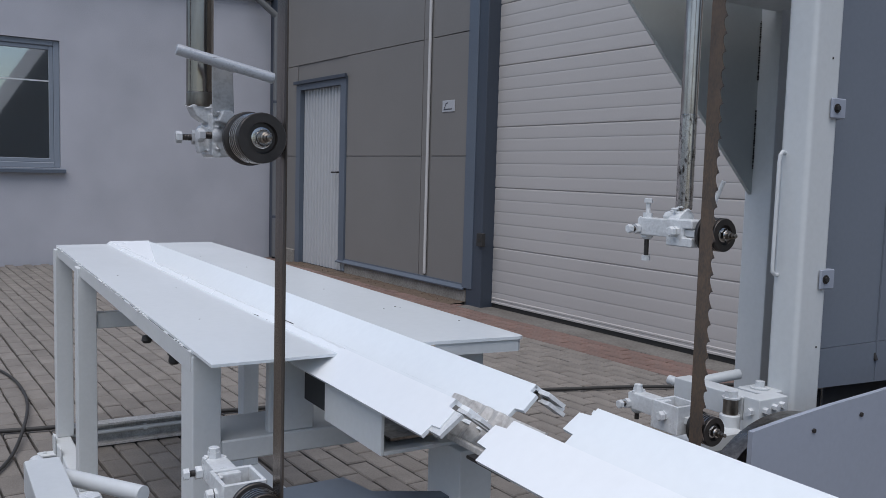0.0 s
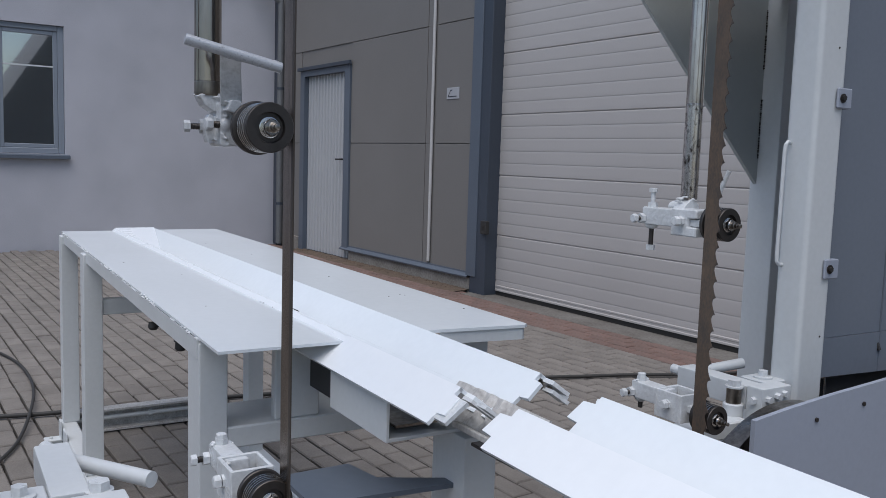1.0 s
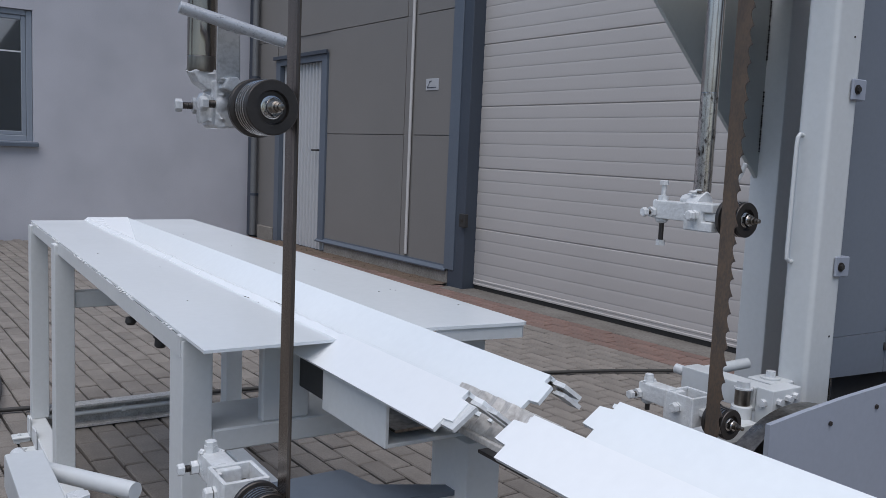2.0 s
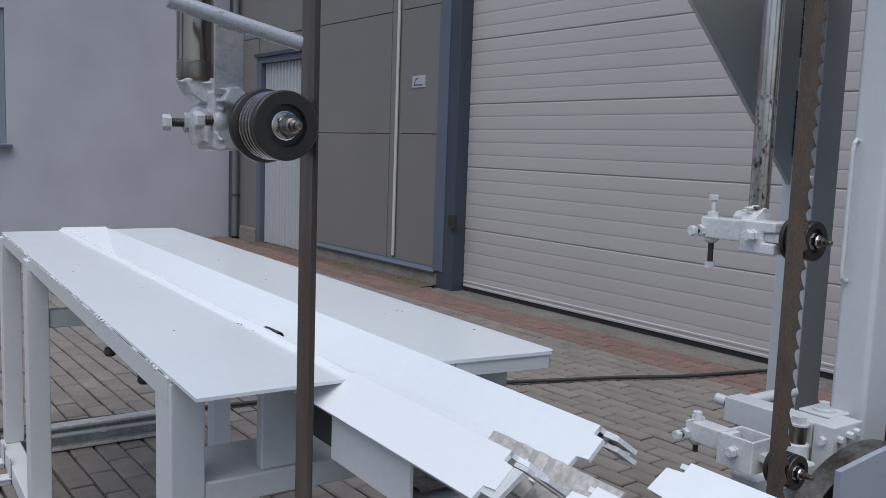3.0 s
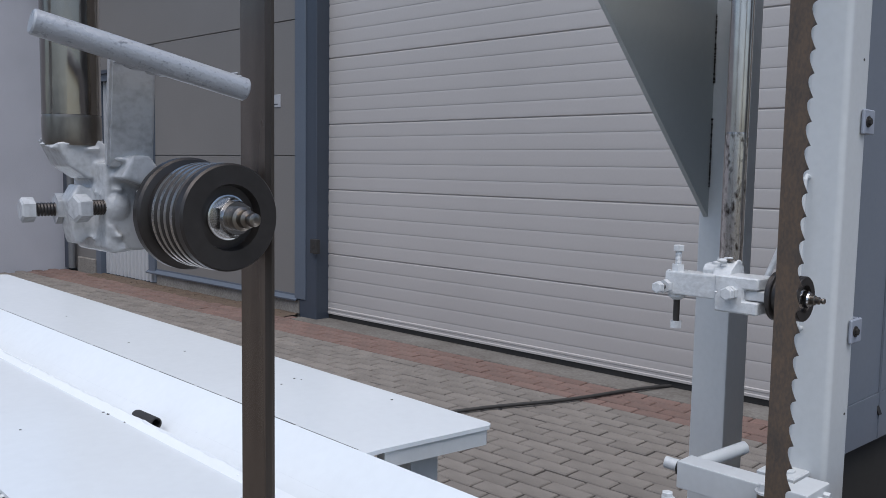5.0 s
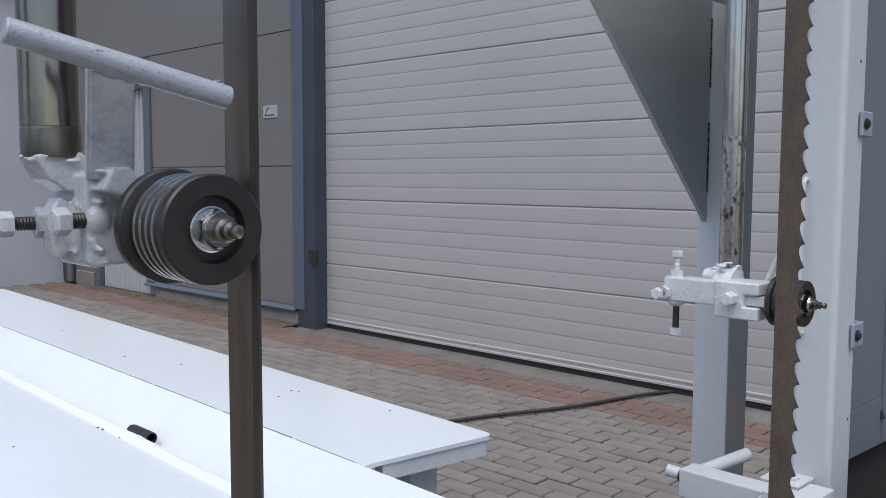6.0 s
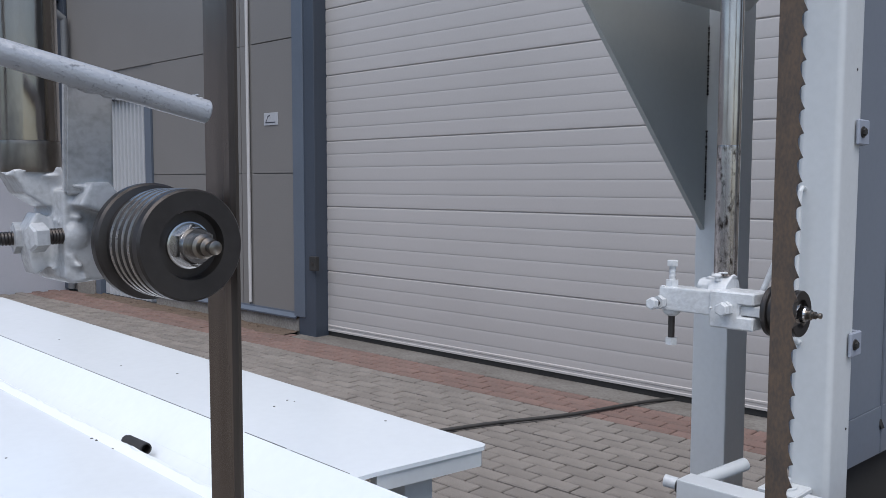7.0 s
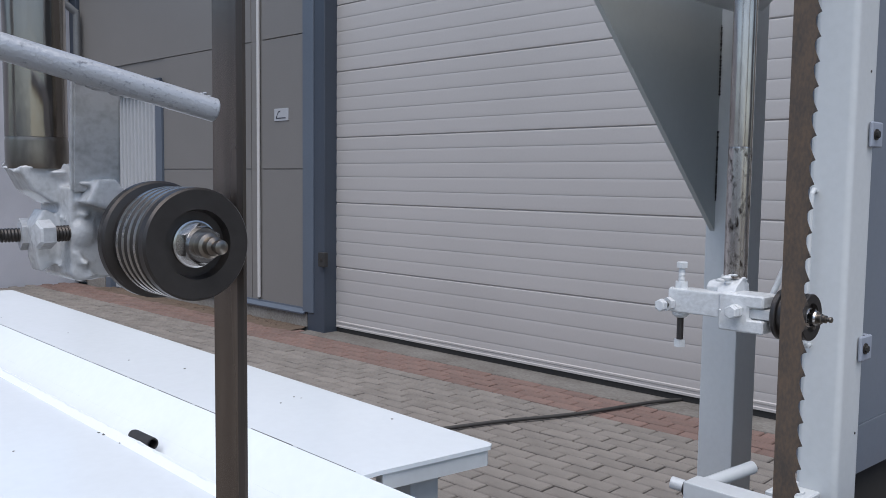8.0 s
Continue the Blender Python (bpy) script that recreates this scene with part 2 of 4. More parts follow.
# soil and dust gathered along the plinth
bm = B()
cols = []
for x in np.arange(-9.1, -5.63, 0.03):
    edge = 4.165 + 0.055 * noise.noise(Vector((x * 2.1, 0.3, 0))) + 0.03 * noise.noise(Vector((x * 9, 0.7, 0)))
    cols.append([bm.verts.new((x, edge + (WALL_Y + 0.01 - edge) * k / 6, -0.006 + (0.0 if k == 0 else 0.007 + 0.012 * k / 6 + 0.010 * noise.noise(Vector((x * 14, k * 0.9, 2)))))) for k in range(7)])
for p, q in zip(cols, cols[1:]):
    for k in range(6):
        bm.faces.new((p[k], q[k], q[k + 1], p[k + 1]))
for _ in range(220):
    x, r = random.uniform(-9.0, -5.75), random.uniform(0.002, 0.006)
    bmesh.ops.create_icosphere(bm, subdivisions=1, radius=1.0, matrix=Matrix.LocRotScale((x, WALL_Y - random.uniform(0.0, 0.12), 0.010), Euler((0, 0, x * 9)), (r * 1.5, r, r * 0.7)))
setting("soil_strip", bm, SOIL, "strip of brown soil and crumbs along the plinth", "soil")

# pale conduit down the panel joint
bm = B()
box(bm, -6.321, -6.292, WALL_Y - 0.018, WALL_Y + 0.004, 0.18, 4.5, 0.006)
e = world_thing("cable_conduit", (-6.305, WALL_Y, 0.18), "pale grey plastic cable conduit on the hall wall", "conduit")
part("channel", bm, CONDUIT, e)

# corner column and downpipe
bm = B()
box(bm, -9.90, -9.72, WALL_Y - 0.03, WALL_Y + 0.01, 0, 4.6, 0.004)
setting("trim_corner", bm, TRIM, "dark blue metal corner trim of the hall", "trim")
e = world_thing("downpipe", (-9.64, WALL_Y - 0.06, 0), "blue-grey rain downpipe in the corner of the walls", "downpipe")
bm = B()
rod(bm, (-9.64, WALL_Y - 0.06, 0.02), (-9.64, WALL_Y - 0.06, 2.95), 0.038, 24)
rod(bm, (-9.64, WALL_Y - 0.06, 2.94), (-9.70, WALL_Y - 0.33, 3.16), 0.038, 24)
part("pipe", bm, PIPE, e)
for z in (0.5, 1.9):
    bm = B()
    rod(bm, (-9.64, WALL_Y - 0.06, z), (-9.64, WALL_Y - 0.06, z + 0.03), 0.043, 24)
    box(bm, -9.655, -9.625, WALL_Y - 0.03, WALL_Y, z, z + 0.03)
    part("bracket", bm, TRIM, e)

# gate column
bm = B()
box(bm, -5.69, -5.555, WALL_Y - 0.022, WALL_Y + 0.10, 0.13, 4.6, 0.004)
setting("trim_jamb", bm, TRIM_LIGHT, "blue-grey metal jamb trim beside the gate", "trim")
bm = B()
box(bm, -5.64, -5.43, WALL_Y - 0.012, GATE_Y + 0.05, -0.02, 4.6, 0.004)
setting("trim_column", bm, TRIM, "dark blue steel column beside the gate", "column")
e = world_thing("sensor_box", (-5.40, WALL_Y - 0.02, 0.52), "small black sensor box on the gate column", "sensor")
bm = B()
box(bm, -5.46, -5.38, WALL_Y - 0.05, WALL_Y - 0.012, 0.51, 0.62, 0.006, 2)
part("housing", bm, RUBBER, e)
bm = B()
rod(bm, (-5.42, WALL_Y - 0.052, 0.565), (-5.42, WALL_Y - 0.048, 0.565), 0.015, 16)
part("lens", bm, DARK, e)

# sectional gate: five ribs a panel
gate = world_thing("gate_1", (-3.2, GATE_Y, 0), "closed silver-grey ribbed sectional gate", "gate", kind="structure")
gx0, gx1 = -5.43, -0.95
for i in range(8):
    z0 = 0.5 * i if i else 0.025
    z1 = 0.5 * (i + 1)
    bm = B()
    prof = []
    n = 5
    for k in range(n):
        a, b = z0 + (z1 - z0) * k / n, z0 + (z1 - z0) * (k + 1) / n
        g0 = 0.008 if k == 0 else 0.003
        g1 = 0.008 if k == n - 1 else 0.003
        c0, c1 = (0.0058 if k == 0 else 0.0036), (0.0050 if k == n - 1 else 0.0032)
        prof += [(GATE_Y + g0, a + 0.0003), (GATE_Y + 0.0005, a + c0), (GATE_Y - 0.0008, a + 0.016), (GATE_Y - 0.0012, a + 0.045), (GATE_Y - 0.0006, b - 0.020), (GATE_Y + 0.0008, b - c1 - 0.003), (GATE_Y + g1, b - 0.0003)]
    prof += [(GATE_Y + 0.04, z1 - 0.0003), (GATE_Y + 0.04, z0 + 0.0003)]
    prism(bm, prof, "x", gx0, gx1)
    part("section", bm, GATE, gate)
bm = B()
box(bm, gx0 - 0.1, gx1 + 0.1, GATE_Y + 0.045, GATE_Y + 0.06, -0.02, 4.1)
part("inner_sheet", bm, INSIDE, gate, "near-black sheet standing in for the shaded void of the gate")
bm = B()
box(bm, gx0, gx1, GATE_Y + 0.004, GATE_Y + 0.03, -0.010, 0.030, 0.006, 2)
part("bottom_seal", bm, RUBBER, gate, "black rubber bottom seal")
bm = B()
prism(bm, [(GATE_Y + 0.002, 0.026), (GATE_Y - 0.010, 0.030), (GATE_Y - 0.010, 0.042), (GATE_Y - 0.004, 0.046), (GATE_Y - 0.004, 0.060), (GATE_Y - 0.008, 0.064), (GATE_Y - 0.008, 0.074), (GATE_Y + 0.002, 0.080)], "x", gx0 + 0.01, gx1)
part("bottom_rail", bm, GATE, gate, "ribbed aluminium bottom rail")
bm = B()
box(bm, -5.62, -0.9, GATE_Y - 0.235, GATE_Y + 0.3, -0.30, -0.008, 0.008, 2)
setting("threshold", bm, SILL, "weathered concrete threshold strip under the gate", "threshold")

# small sign: a picture of a plain shape over a bar
e = world_thing("sign", (-5.99, WALL_Y - 0.004, 1.645), "small white sign with dark print on the hall wall", "sign")
bm = B()
box(bm, -6.085, -5.895, WALL_Y - 0.006, WALL_Y + 0.001, 1.645, 1.745, 0.002)
part("plate", bm, PLATE_WHITE, e)
bm = B()
box(bm, -6.06, -5.93, WALL_Y - 0.008, WALL_Y - 0.005, 1.664, 1.672)
prism(bm, [(-6.06, 1.672), (-6.052, 1.672), (-6.03, 1.722), (-6.00, 1.728), (-6.00, 1.720), (-6.026, 1.714)], "y", WALL_Y - 0.008, WALL_Y - 0.005)
part("print", bm, INK, e)

# door
door = world_thing("door_1", (-8.52, WALL_Y, 0), "closed light grey vertically ribbed metal door", "door", kind="structure")
bm = B()
prism(bm, [(-9.14, 0), (-9.14, 2.105), (-7.90, 2.105), (-7.90, 0.13), (-8.02, 0.13), (-8.02, 2.02), (-9.03, 2.02), (-9.03, 0)], "y", WALL_Y - 0.02, WALL_Y + 0.07)
part("frame", bm, TRIM_LIGHT, door, "blue-grey steel door frame")
bm = B()
box(bm, -9.17, -7.87, WALL_Y - 0.05, WALL_Y - 0.021, 2.085, 2.125, 0.003)
part("drip_rail", bm, TRIM, door)
bm = B()
prof = []
n = 13
for k in range(n):
    a = -9.03 + 1.005 * k / n
    w = 1.005 / n
    prof += [(a, WALL_Y + 0.056), (a + w * 0.14, WALL_Y + 0.032), (a + w * 0.56, WALL_Y + 0.032), (a + w * 0.70, WALL_Y + 0.056)]
prof += [(-8.025, WALL_Y + 0.056), (-8.025, WALL_Y + 0.08), (-9.03, WALL_Y + 0.08)]
prism(bm, prof, "z", 0.015, 2.018)
part("leaf", bm, LEAF, door)
bm = B()
rod(bm, (-8.075, WALL_Y + 0.04, 1.085), (-8.075, WALL_Y - 0.02, 1.085), 0.010, 14)
rod(bm, (-8.07, WALL_Y - 0.02, 1.085), (-8.20, WALL_Y - 0.02, 1.083), 0.009, 14)
part("handle", bm, RUBBER, door, "black lever handle")

# plastered side building with a window
WY0, WY1, WZ0, WZ1 = 0.62, 1.89, 1.045, 2.42
bm = B()
for y0, y1, z0, z1 in ((-9, WY0, -0.03, 3.16), (WY1, WALL_Y + 0.012, -0.03, 3.16), (WY0, WY1, -0.03, WZ0), (WY0, WY1, WZ1, 3.16)):
    box(bm, LEFT_X - 0.3, LEFT_X, y0, y1, z0, z1)
setting("wall_side", bm, PLASTER, "pale grey plastered wall of the side building", "wall")
bm = B()
box(bm, LEFT_X - 4.0, LEFT_X + 0.10, -9.2, WALL_Y + 0.2, 3.16, 3.34, 0.01)
setting("roof_edge", bm, TRIM, "dark blue metal roof edge of the side building", "roof edge")
bm = B()
box(bm, LEFT_X - 4.0, LEFT_X - 3.9, -9, WALL_Y + 0.2, 0, 3.16)
box(bm, LEFT_X - 3.9, LEFT_X - 0.3, -9, -8.9, 0, 3.16)
setting("wall_inner", bm, INSIDE, "dim inner walls of the side building", "wall")
win = world_thing("window_1", (LEFT_X, (WY0 + WY1) / 2, WZ0), "blue-grey framed window with closed panes", "window", kind="structure")
for nm, y0, y1, z0, z1 in (("frame_side", WY0, WY0 + 0.06, WZ0, WZ1), ("frame_side", WY1 - 0.06, WY1, WZ0, WZ1), ("frame_head", WY0 + 0.06, WY1 - 0.06, WZ1 - 0.06, WZ1), ("frame_foot", WY0 + 0.06, WY1 - 0.06, WZ0, WZ0 + 0.06), ("mullion", 1.19, 1.25, WZ0 + 0.06, WZ1 - 0.06)):
    bm = B()
    box(bm, LEFT_X - 0.10, LEFT_X - 0.03, y0, y1, z0, z1, 0.006)
    part("window_" + nm, bm, FRAME, win)
for y0, y1 in ((WY0 + 0.06, 1.19), (1.25, WY1 - 0.06)):
    sash = B()
    for a, b, c, d in ((y0, y0 + 0.045, WZ0 + 0.06, WZ1 - 0.06), (y1 - 0.045, y1, WZ0 + 0.06, WZ1 - 0.06), (y0 + 0.045, y1 - 0.045, WZ1 - 0.105, WZ1 - 0.06), (y0 + 0.045, y1 - 0.045, WZ0 + 0.06, WZ0 + 0.105)):
        box(sash, LEFT_X - 0.085, LEFT_X - 0.045, a, b, c, d, 0.005)
    s = part("sash", sash, FRAME, win, "pale blue-grey sash")
    bm = B()
    box(bm, LEFT_X - 0.070, LEFT_X - 0.062, y0 + 0.04, y1 - 0.04, WZ0 + 0.10, WZ1 - 0.10)
    p = part("pane", bm, GLASS, win)
    p.visible_shadow = False
    bm = B()
    box(bm, LEFT_X - 0.060, LEFT_X - 0.052, y0 + 0.045, y1 - 0.045, 1.975, 1.99)
    part("glazing_bar", bm, WHITE, win)
bm = B()
prism(bm, [(LEFT_X - 0.03, WZ0 - 0.035), (LEFT_X + 0.07, WZ0 - 0.055), (LEFT_X + 0.07, WZ0 - 0.02), (LEFT_X - 0.03, WZ0)], "y", WY0 - 0.04, WY1 + 0.04)
part("window_sill", bm, TRIM_LIGHT, win, "blue-grey metal sill")

# the yard's other side, behind the camera
bm = B()
prism(bm, [(3.4, 0), (3.4, 1.7), (6.4, 6.4), (11, 6.4), (14, 1.7), (14, 0)], "x", 13, 20)
setting("shed_east", bm, PANEL, "grey steep-roofed shed across the yard", "shed")
# added wall, never in view, to close the yard for light and reflections
bm = B()
box(bm, -30, 30, -26, -25.5, 0, 3.2)
setting("wall_south", bm, PLASTER, "added unseen pale wall that closes the yard for reflections", "wall")


# ---- machine: table behind the saw ----
DX, DZ, LEG = 0.055, 0.043, 0.0698   # fall of an angle's leg, and its length


def leg_plate(bm, ridge_x, ridge_z, side, outline, t=0.006):
    """One leg of a steel angle with its back up; the outline is in (metres down the leg, metres along the track)."""
    d = Vector((side * DX, 0, -DZ)).normalized()
    n = Vector((side * DZ, 0, DX)).normalized()
    up, lo = [], []
    for a, y in outline:
        p = Vector((ridge_x, y, ridge_z)) + d * a
        up.append(bm.verts.new(p))
        lo.append(bm.verts.new(p - n * t))
    bm.faces.new(up)
    bm.faces.new(lo[::-1])
    k = len(outline)
    for i in range(k):
        j = (i + 1) % k
        bm.faces.new((up[i], lo[i], lo[j], up[j]))
    bmesh.ops.recalc_face_normals(bm, faces=bm.faces[:])


def angle_iron(bm, ridge_x, ridge_z, y_end, y_far, tab):
    """Two legs; the end at y_end carries a finger that stands out by tab."""
    for side in (-1, 1):
        out = [(0, y_end), (0.014, y_end), (0.016, y_end + tab), (0.048, y_end + tab * 1.15), (0.050, y_end + tab * 0.1), (LEG, y_end + tab * 0.1), (LEG, y_far), (0, y_far)]
        leg_plate(bm, ridge_x, ridge_z, side, out)
    bmesh.ops.remove_doubles(bm, verts=bm.verts[:], dist=0.0002)
    ridge = [e for e in bm.edges if all(abs(v.co.x - ridge_x) < 1e-4 and abs(v.co.z - ridge_z) < 1e-4 for v in e.verts)]
    bmesh.ops.bevel(bm, geom=ridge, offset=0.004, segments=3, affect="EDGES", profile=0.5)


def blobs(bm, places, r, squash=0.5):
    for p in places:
        k = r * random.uniform(0.5, 1.35)
        m = Matrix.LocRotScale(p, Euler((0, 0, random.uniform(0, 3))), (k * random.uniform(0.8, 1.7), k, k * squash))
        bmesh.ops.create_icosphere(bm, subdivisions=2, radius=1.0, matrix=m)


TZ = 0.795
RL, RR = -0.085, 0.066
table = machine_thing("outfeed_table", (0, 1.1, 0), "long white-painted welded steel outfeed table on the paving", "table")
bm = B()
prism(bm, [(-0.316, 0.0), (RL - 0.002, -0.002), (RL - 0.002, 2.22), (-0.280, 2.22), (-0.298, 1.1), (-0.303, 0.78), (-0.3055, 0.60), (-0.312, 0.20)], "z", TZ - 0.005, TZ)
part("left_top_plate", bm, TOP, table)
bm = B()
prism(bm, [(0.110, 0.022), (0.298, 0.0), (0.307, 0.006), (0.309, 0.016), (0.322, 2.225), (0.312, 2.235), (RR + 0.005, 2.235), (RR + 0.005, 0.022)], "z", TZ - 0.006, TZ)
part("right_top_plate", bm, TOP, table)
bm = B()
prism(bm, [(0.118, 0.026), (0.296, 0.004), (0.304, 0.010), (0.310, 2.22), (0.304, 2.22), (0.298, 0.016), (0.120, 0.032)], "z", TZ - 0.030, TZ - 0.007)
part("right_apron", bm, WHITE, table)
for rx, rz, y0, paint in ((RL, 0.8035, -0.372, ANGLE), (RR, 0.804, -0.355, TOP)):
    bm = B()
    angle_iron(bm, rx, rz, y0, 2.22, -0.018)
    part("track_angle", bm, paint, table)
bm = B()
leg_plate(bm, RR, 0.8038, -1, [(LEG - 0.004, -0.33), (0.104, -0.33), (0.104, 2.2), (LEG - 0.004, 2.2)], 0.004)
part("valley_plate", bm, TOP, table)
bm = B()
v = [bm.verts.new(p) for p in ((-0.0123, 1.72, 0.7445), (RR, 2.22, 0.8062), (RL, 2.22, 0.8062), (-0.0123, 1.72, 0.7400), (RR, 2.22, 0.8017), (RL, 2.22, 0.8017))]
for f in ((0, 1, 2), (5, 4, 3), (0, 3, 4, 1), (1, 4, 5, 2), (2, 5, 3, 0)):
    bm.faces.new([v[i] for i in f])
part("end_gusset", bm, ANGLE, table)
bm = B()
ring = []
for y in np.arange(-0.004, 1.95, 0.005):
    gap = noise.noise(Vector((0, y * 9, 3.1)))
    hgt = max(0.0003, 0.0018 + 0.0026 * noise.noise(Vector((y * 70, y * 23, 0))) + 0.002 * gap)
    off = 0.0026 * noise.noise(Vector((0, y * 40, 1.7)))
    now = [bm.verts.new(p) for p in ((RL - 0.0022 + off * 0.6, y, TZ - 0.0005), (RL - 0.0014 + off * 0.6, y, TZ + 0.006 + hgt * 0.6), (RL + 0.0004 + off * 0.4, y, TZ + 0.0088 + hgt * 0.7), (RL + 0.0036 + off * 0.3, y, TZ + 0.0055))]
    if ring:
        for i in range(3):
            bm.faces.new((ring[i], now[i], now[i + 1], ring[i + 1]))
    ring = now
blobs(bm, [(RL - 0.0018 + random.gauss(0, 0.0010), y, TZ + 0.0040) for y in np.arange(0.0, 1.95, 0.006) if noise.noise(Vector((0.3, y * 7, 0))) > 0.12], 0.0020, 0.7)
part("weld_seam", bm, ANGLE, table, "lumpy overpainted weld seam")
bm = B()
blobs(bm, [(-0.315 + 0.016 * y + random.gauss(0, 0.0008), y, TZ - 0.004 + random.gauss(0, 0.0015)) for y in np.arange(0.12, 2.15, 0.009) if random.random() < (0.8 if int(y * 6) % 3 == 0 else 0.12)], 0.0035, 0.7)
part("edge_weld", bm, BRUSHED, table, "overpainted tack welds")["kind"] = "stuff"
bm = B()
y = 0.15
while y < 2.1:
    step = random.uniform(0.02, 0.16)
    x = -0.3168 + 0.0169 * y
    prism(bm, [(x - 0.0006, y), (x + 0.004, y), (x + 0.004 + 0.0169 * step, y + step), (x - 0.0006 + 0.0169 * step, y + step)], "z", TZ - 0.0052 - random.uniform(0.001, 0.0032), TZ - 0.0050)
    y += step + random.uniform(0.01, 0.07)
part("edge_crack", bm, DARK, table, "dark rusty gap under the plate's edge")["kind"] = "stuff"
bm = B()
for x, y in ((-0.22, 0.42), (-0.15, 0.9), (0.2, 0.75), (0.24, 0.42), (0.245, 0.405), (0.20, 0.40), (0.17, 1.3), (-0.24, 1.2), (0.15, 0.9), (0.12, 1.65), (0.28, 0.2)):
    rod(bm, (x, y, TZ - 0.002), (x, y, TZ + 0.0006), random.uniform(0.0014, 0.0026), 8)
for y, d in ((0.42, 0.0), (0.43, 0.004), (0.415, 0.003), (0.36, 0.001)):
    rod(bm, (RL - 0.009 - d, y, TZ - 0.002), (RL - 0.009 - d, y, TZ + 0.0007), 0.0022, 7)
part("paint_chip", bm, DARK, table, "dark chips in the paint")["kind"] = "stuff"
bm = B()
prism(bm, [(-0.316, 0.13), (-0.281, 2.205), (-0.275, 2.205), (-0.310, 0.13)], "z", TZ - 0.040, TZ - 0.0052)
prism(bm, [(-0.310, 0.13), (-0.275, 2.205), (-0.240, 2.205), (-0.270, 0.13)], "z", TZ - 0.012, TZ - 0.0052)
part("edge_rail", bm, WHITE, table)
for x0, x1, y0, y1, z0, z1 in ((-0.292, -0.232, 2.14, 2.20, 0.06, TZ - 0.012), (-0.303, -0.245, 1.52, 1.585, 0.06, TZ - 0.012), (0.235, 0.295, 2.14, 2.20, 0.06, TZ - 0.012),
                               (-0.314, -0.262, 0.122, 0.20, 0.0, TZ - 0.012), (0.197, 0.253, 0.06, 0.14, 0.0, TZ - 0.03), (0.235, 0.29, 1.52, 1.585, 0.06, TZ - 0.012)):
    bm = B()
    box(bm, x0, x1, y0, y1, z0, z1, 0.004, 2)
    part("leg", bm, WHITE, table)
bm = B()
box(bm, -0.262, 0.197, 0.124, 0.28, 0.585, 0.625, 0.003)
part("cross_beam", bm, WHITE, table)
bm = B()
box(bm, -0.245, 0.235, 1.53, 1.575, 0.585, 0.635, 0.003)
part("cross_beam", bm, WHITE, table)
bm = B()
box(bm, -0.172, -0.083, 0.130, 0.152, 0.625, 0.770, 0.003)
part("pillar", bm, WHITE, table)
for x in (-0.303, 0.24):
    bm = B()
    box(bm, x, x + 0.06, 0.20 if x < 0 else 0.14, 2.2, 0.0, 0.06, 0.004)
    part("foot_rail", bm, WHITE, table)
bm = B()
prism(bm, [(2.145, 0.004), (2.20, 0.004), (2.20, 0.092), (2.145, 0.092), (2.145, 0.084), (2.192, 0.084), (2.192, 0.012), (2.145, 0.012)], "x", -0.243, 0.24)
part("foot_channel", bm, DIRTY, table, "grimy grey-white channel")
bm = B()
rod(bm, (-0.243, 2.165, 0.055), (0.24, 2.165, 0.055), 0.009, 14)
rod(bm, (0.03, 2.165, 0.055), (0.045, 2.165, 0.055), 0.014, 6)
part("tie_rod", bm, WHITE, table)
for y in (2.10, 1.94):
    bm = B()
    box(bm, -0.365, -0.303, y - 0.025, y + 0.025, 0.010, 0.018, 0.002)
    box(bm, -0.310, -0.304, y - 0.025, y + 0.025, 0.018, 0.085, 0.002)
    rod(bm, (-0.342, y, 0.018), (-0.342, y, 0.024), 0.008, 6)
    box(bm, -0.360, -0.306, y - 0.02, y + 0.02, -0.006, 0.010)
    part("anchor_foot", bm, WHITE, table)

# channel under the track, open at its near end
for x0, x1, z0, z1 in ((-0.122, -0.116, 0.682, 0.757), (-0.116, 0.084, 0.682, 0.688), (0.084, 0.090, 0.682, 0.757)):
    bm = B()
    box(bm, x0, x1, -0.222, 0.118 if x0 > 0 else -0.008, z0, z1, 0.001)
    part("channel_plate", bm, WHITE, table)
# near-black plate: the shade in the slot beside the pillar is put into its colour
bm = B()
box(bm, -0.104, -0.098, -0.006, 0.128, 0.684, 0.760, 0.001)
part("slot_shade", bm, INSIDE, table, "near-black plate painting the shade in the slot")
bm = B()
box(bm, -0.100, -0.012, -0.212, 0.1, 0.700, 0.704)
part("chain_tray", bm, STAINED, table)
bm = B()
box(bm, 0.0, 0.062, -0.255, -0.155, 0.0, 0.682, 0.004, 2)
part("track_post", bm, WHITE, table)
bm = B()
prism(bm, [(-0.235, -0.075), (-0.114, -0.072), (-0.099, -0.150), (0.0, -0.200), (0.0, -0.226), (-0.134, -0.213), (-0.235, -0.205)], "z", 0.592, 0.600)
part("base_plate", bm, TRIM_LIGHT, table, "blue-grey bracket plate")
bm = B()
lathe(bm, (-0.0215, 0.486, 0.7640), (0.02, -1, 0.01), [(0, 0.0085), (0.006, 0.0098), (0.066, 0.0098), (0.068, 0.0094), (0.068, 0.0074), (0.050, 0.0070)], 24)
part("stop_pin", bm, RUBBER, table, "short black pipe stub lying in the groove")
# thin dark strips on the plate paint the broken shadow line along the seam
bm = B()
y = 0.04
while y < 2.2:
    step = random.uniform(0.05, 0.22)
    prism(bm, [(RR + 0.0172, y), (RR + 0.0184 + random.uniform(-0.0004, 0.0006), y), (RR + 0.0184 + random.uniform(-0.0004, 0.0006), y + step), (RR + 0.0172, y + step)], "z", TZ - 0.002, TZ + 0.0004)
    y += step + random.uniform(0.004, 0.015)
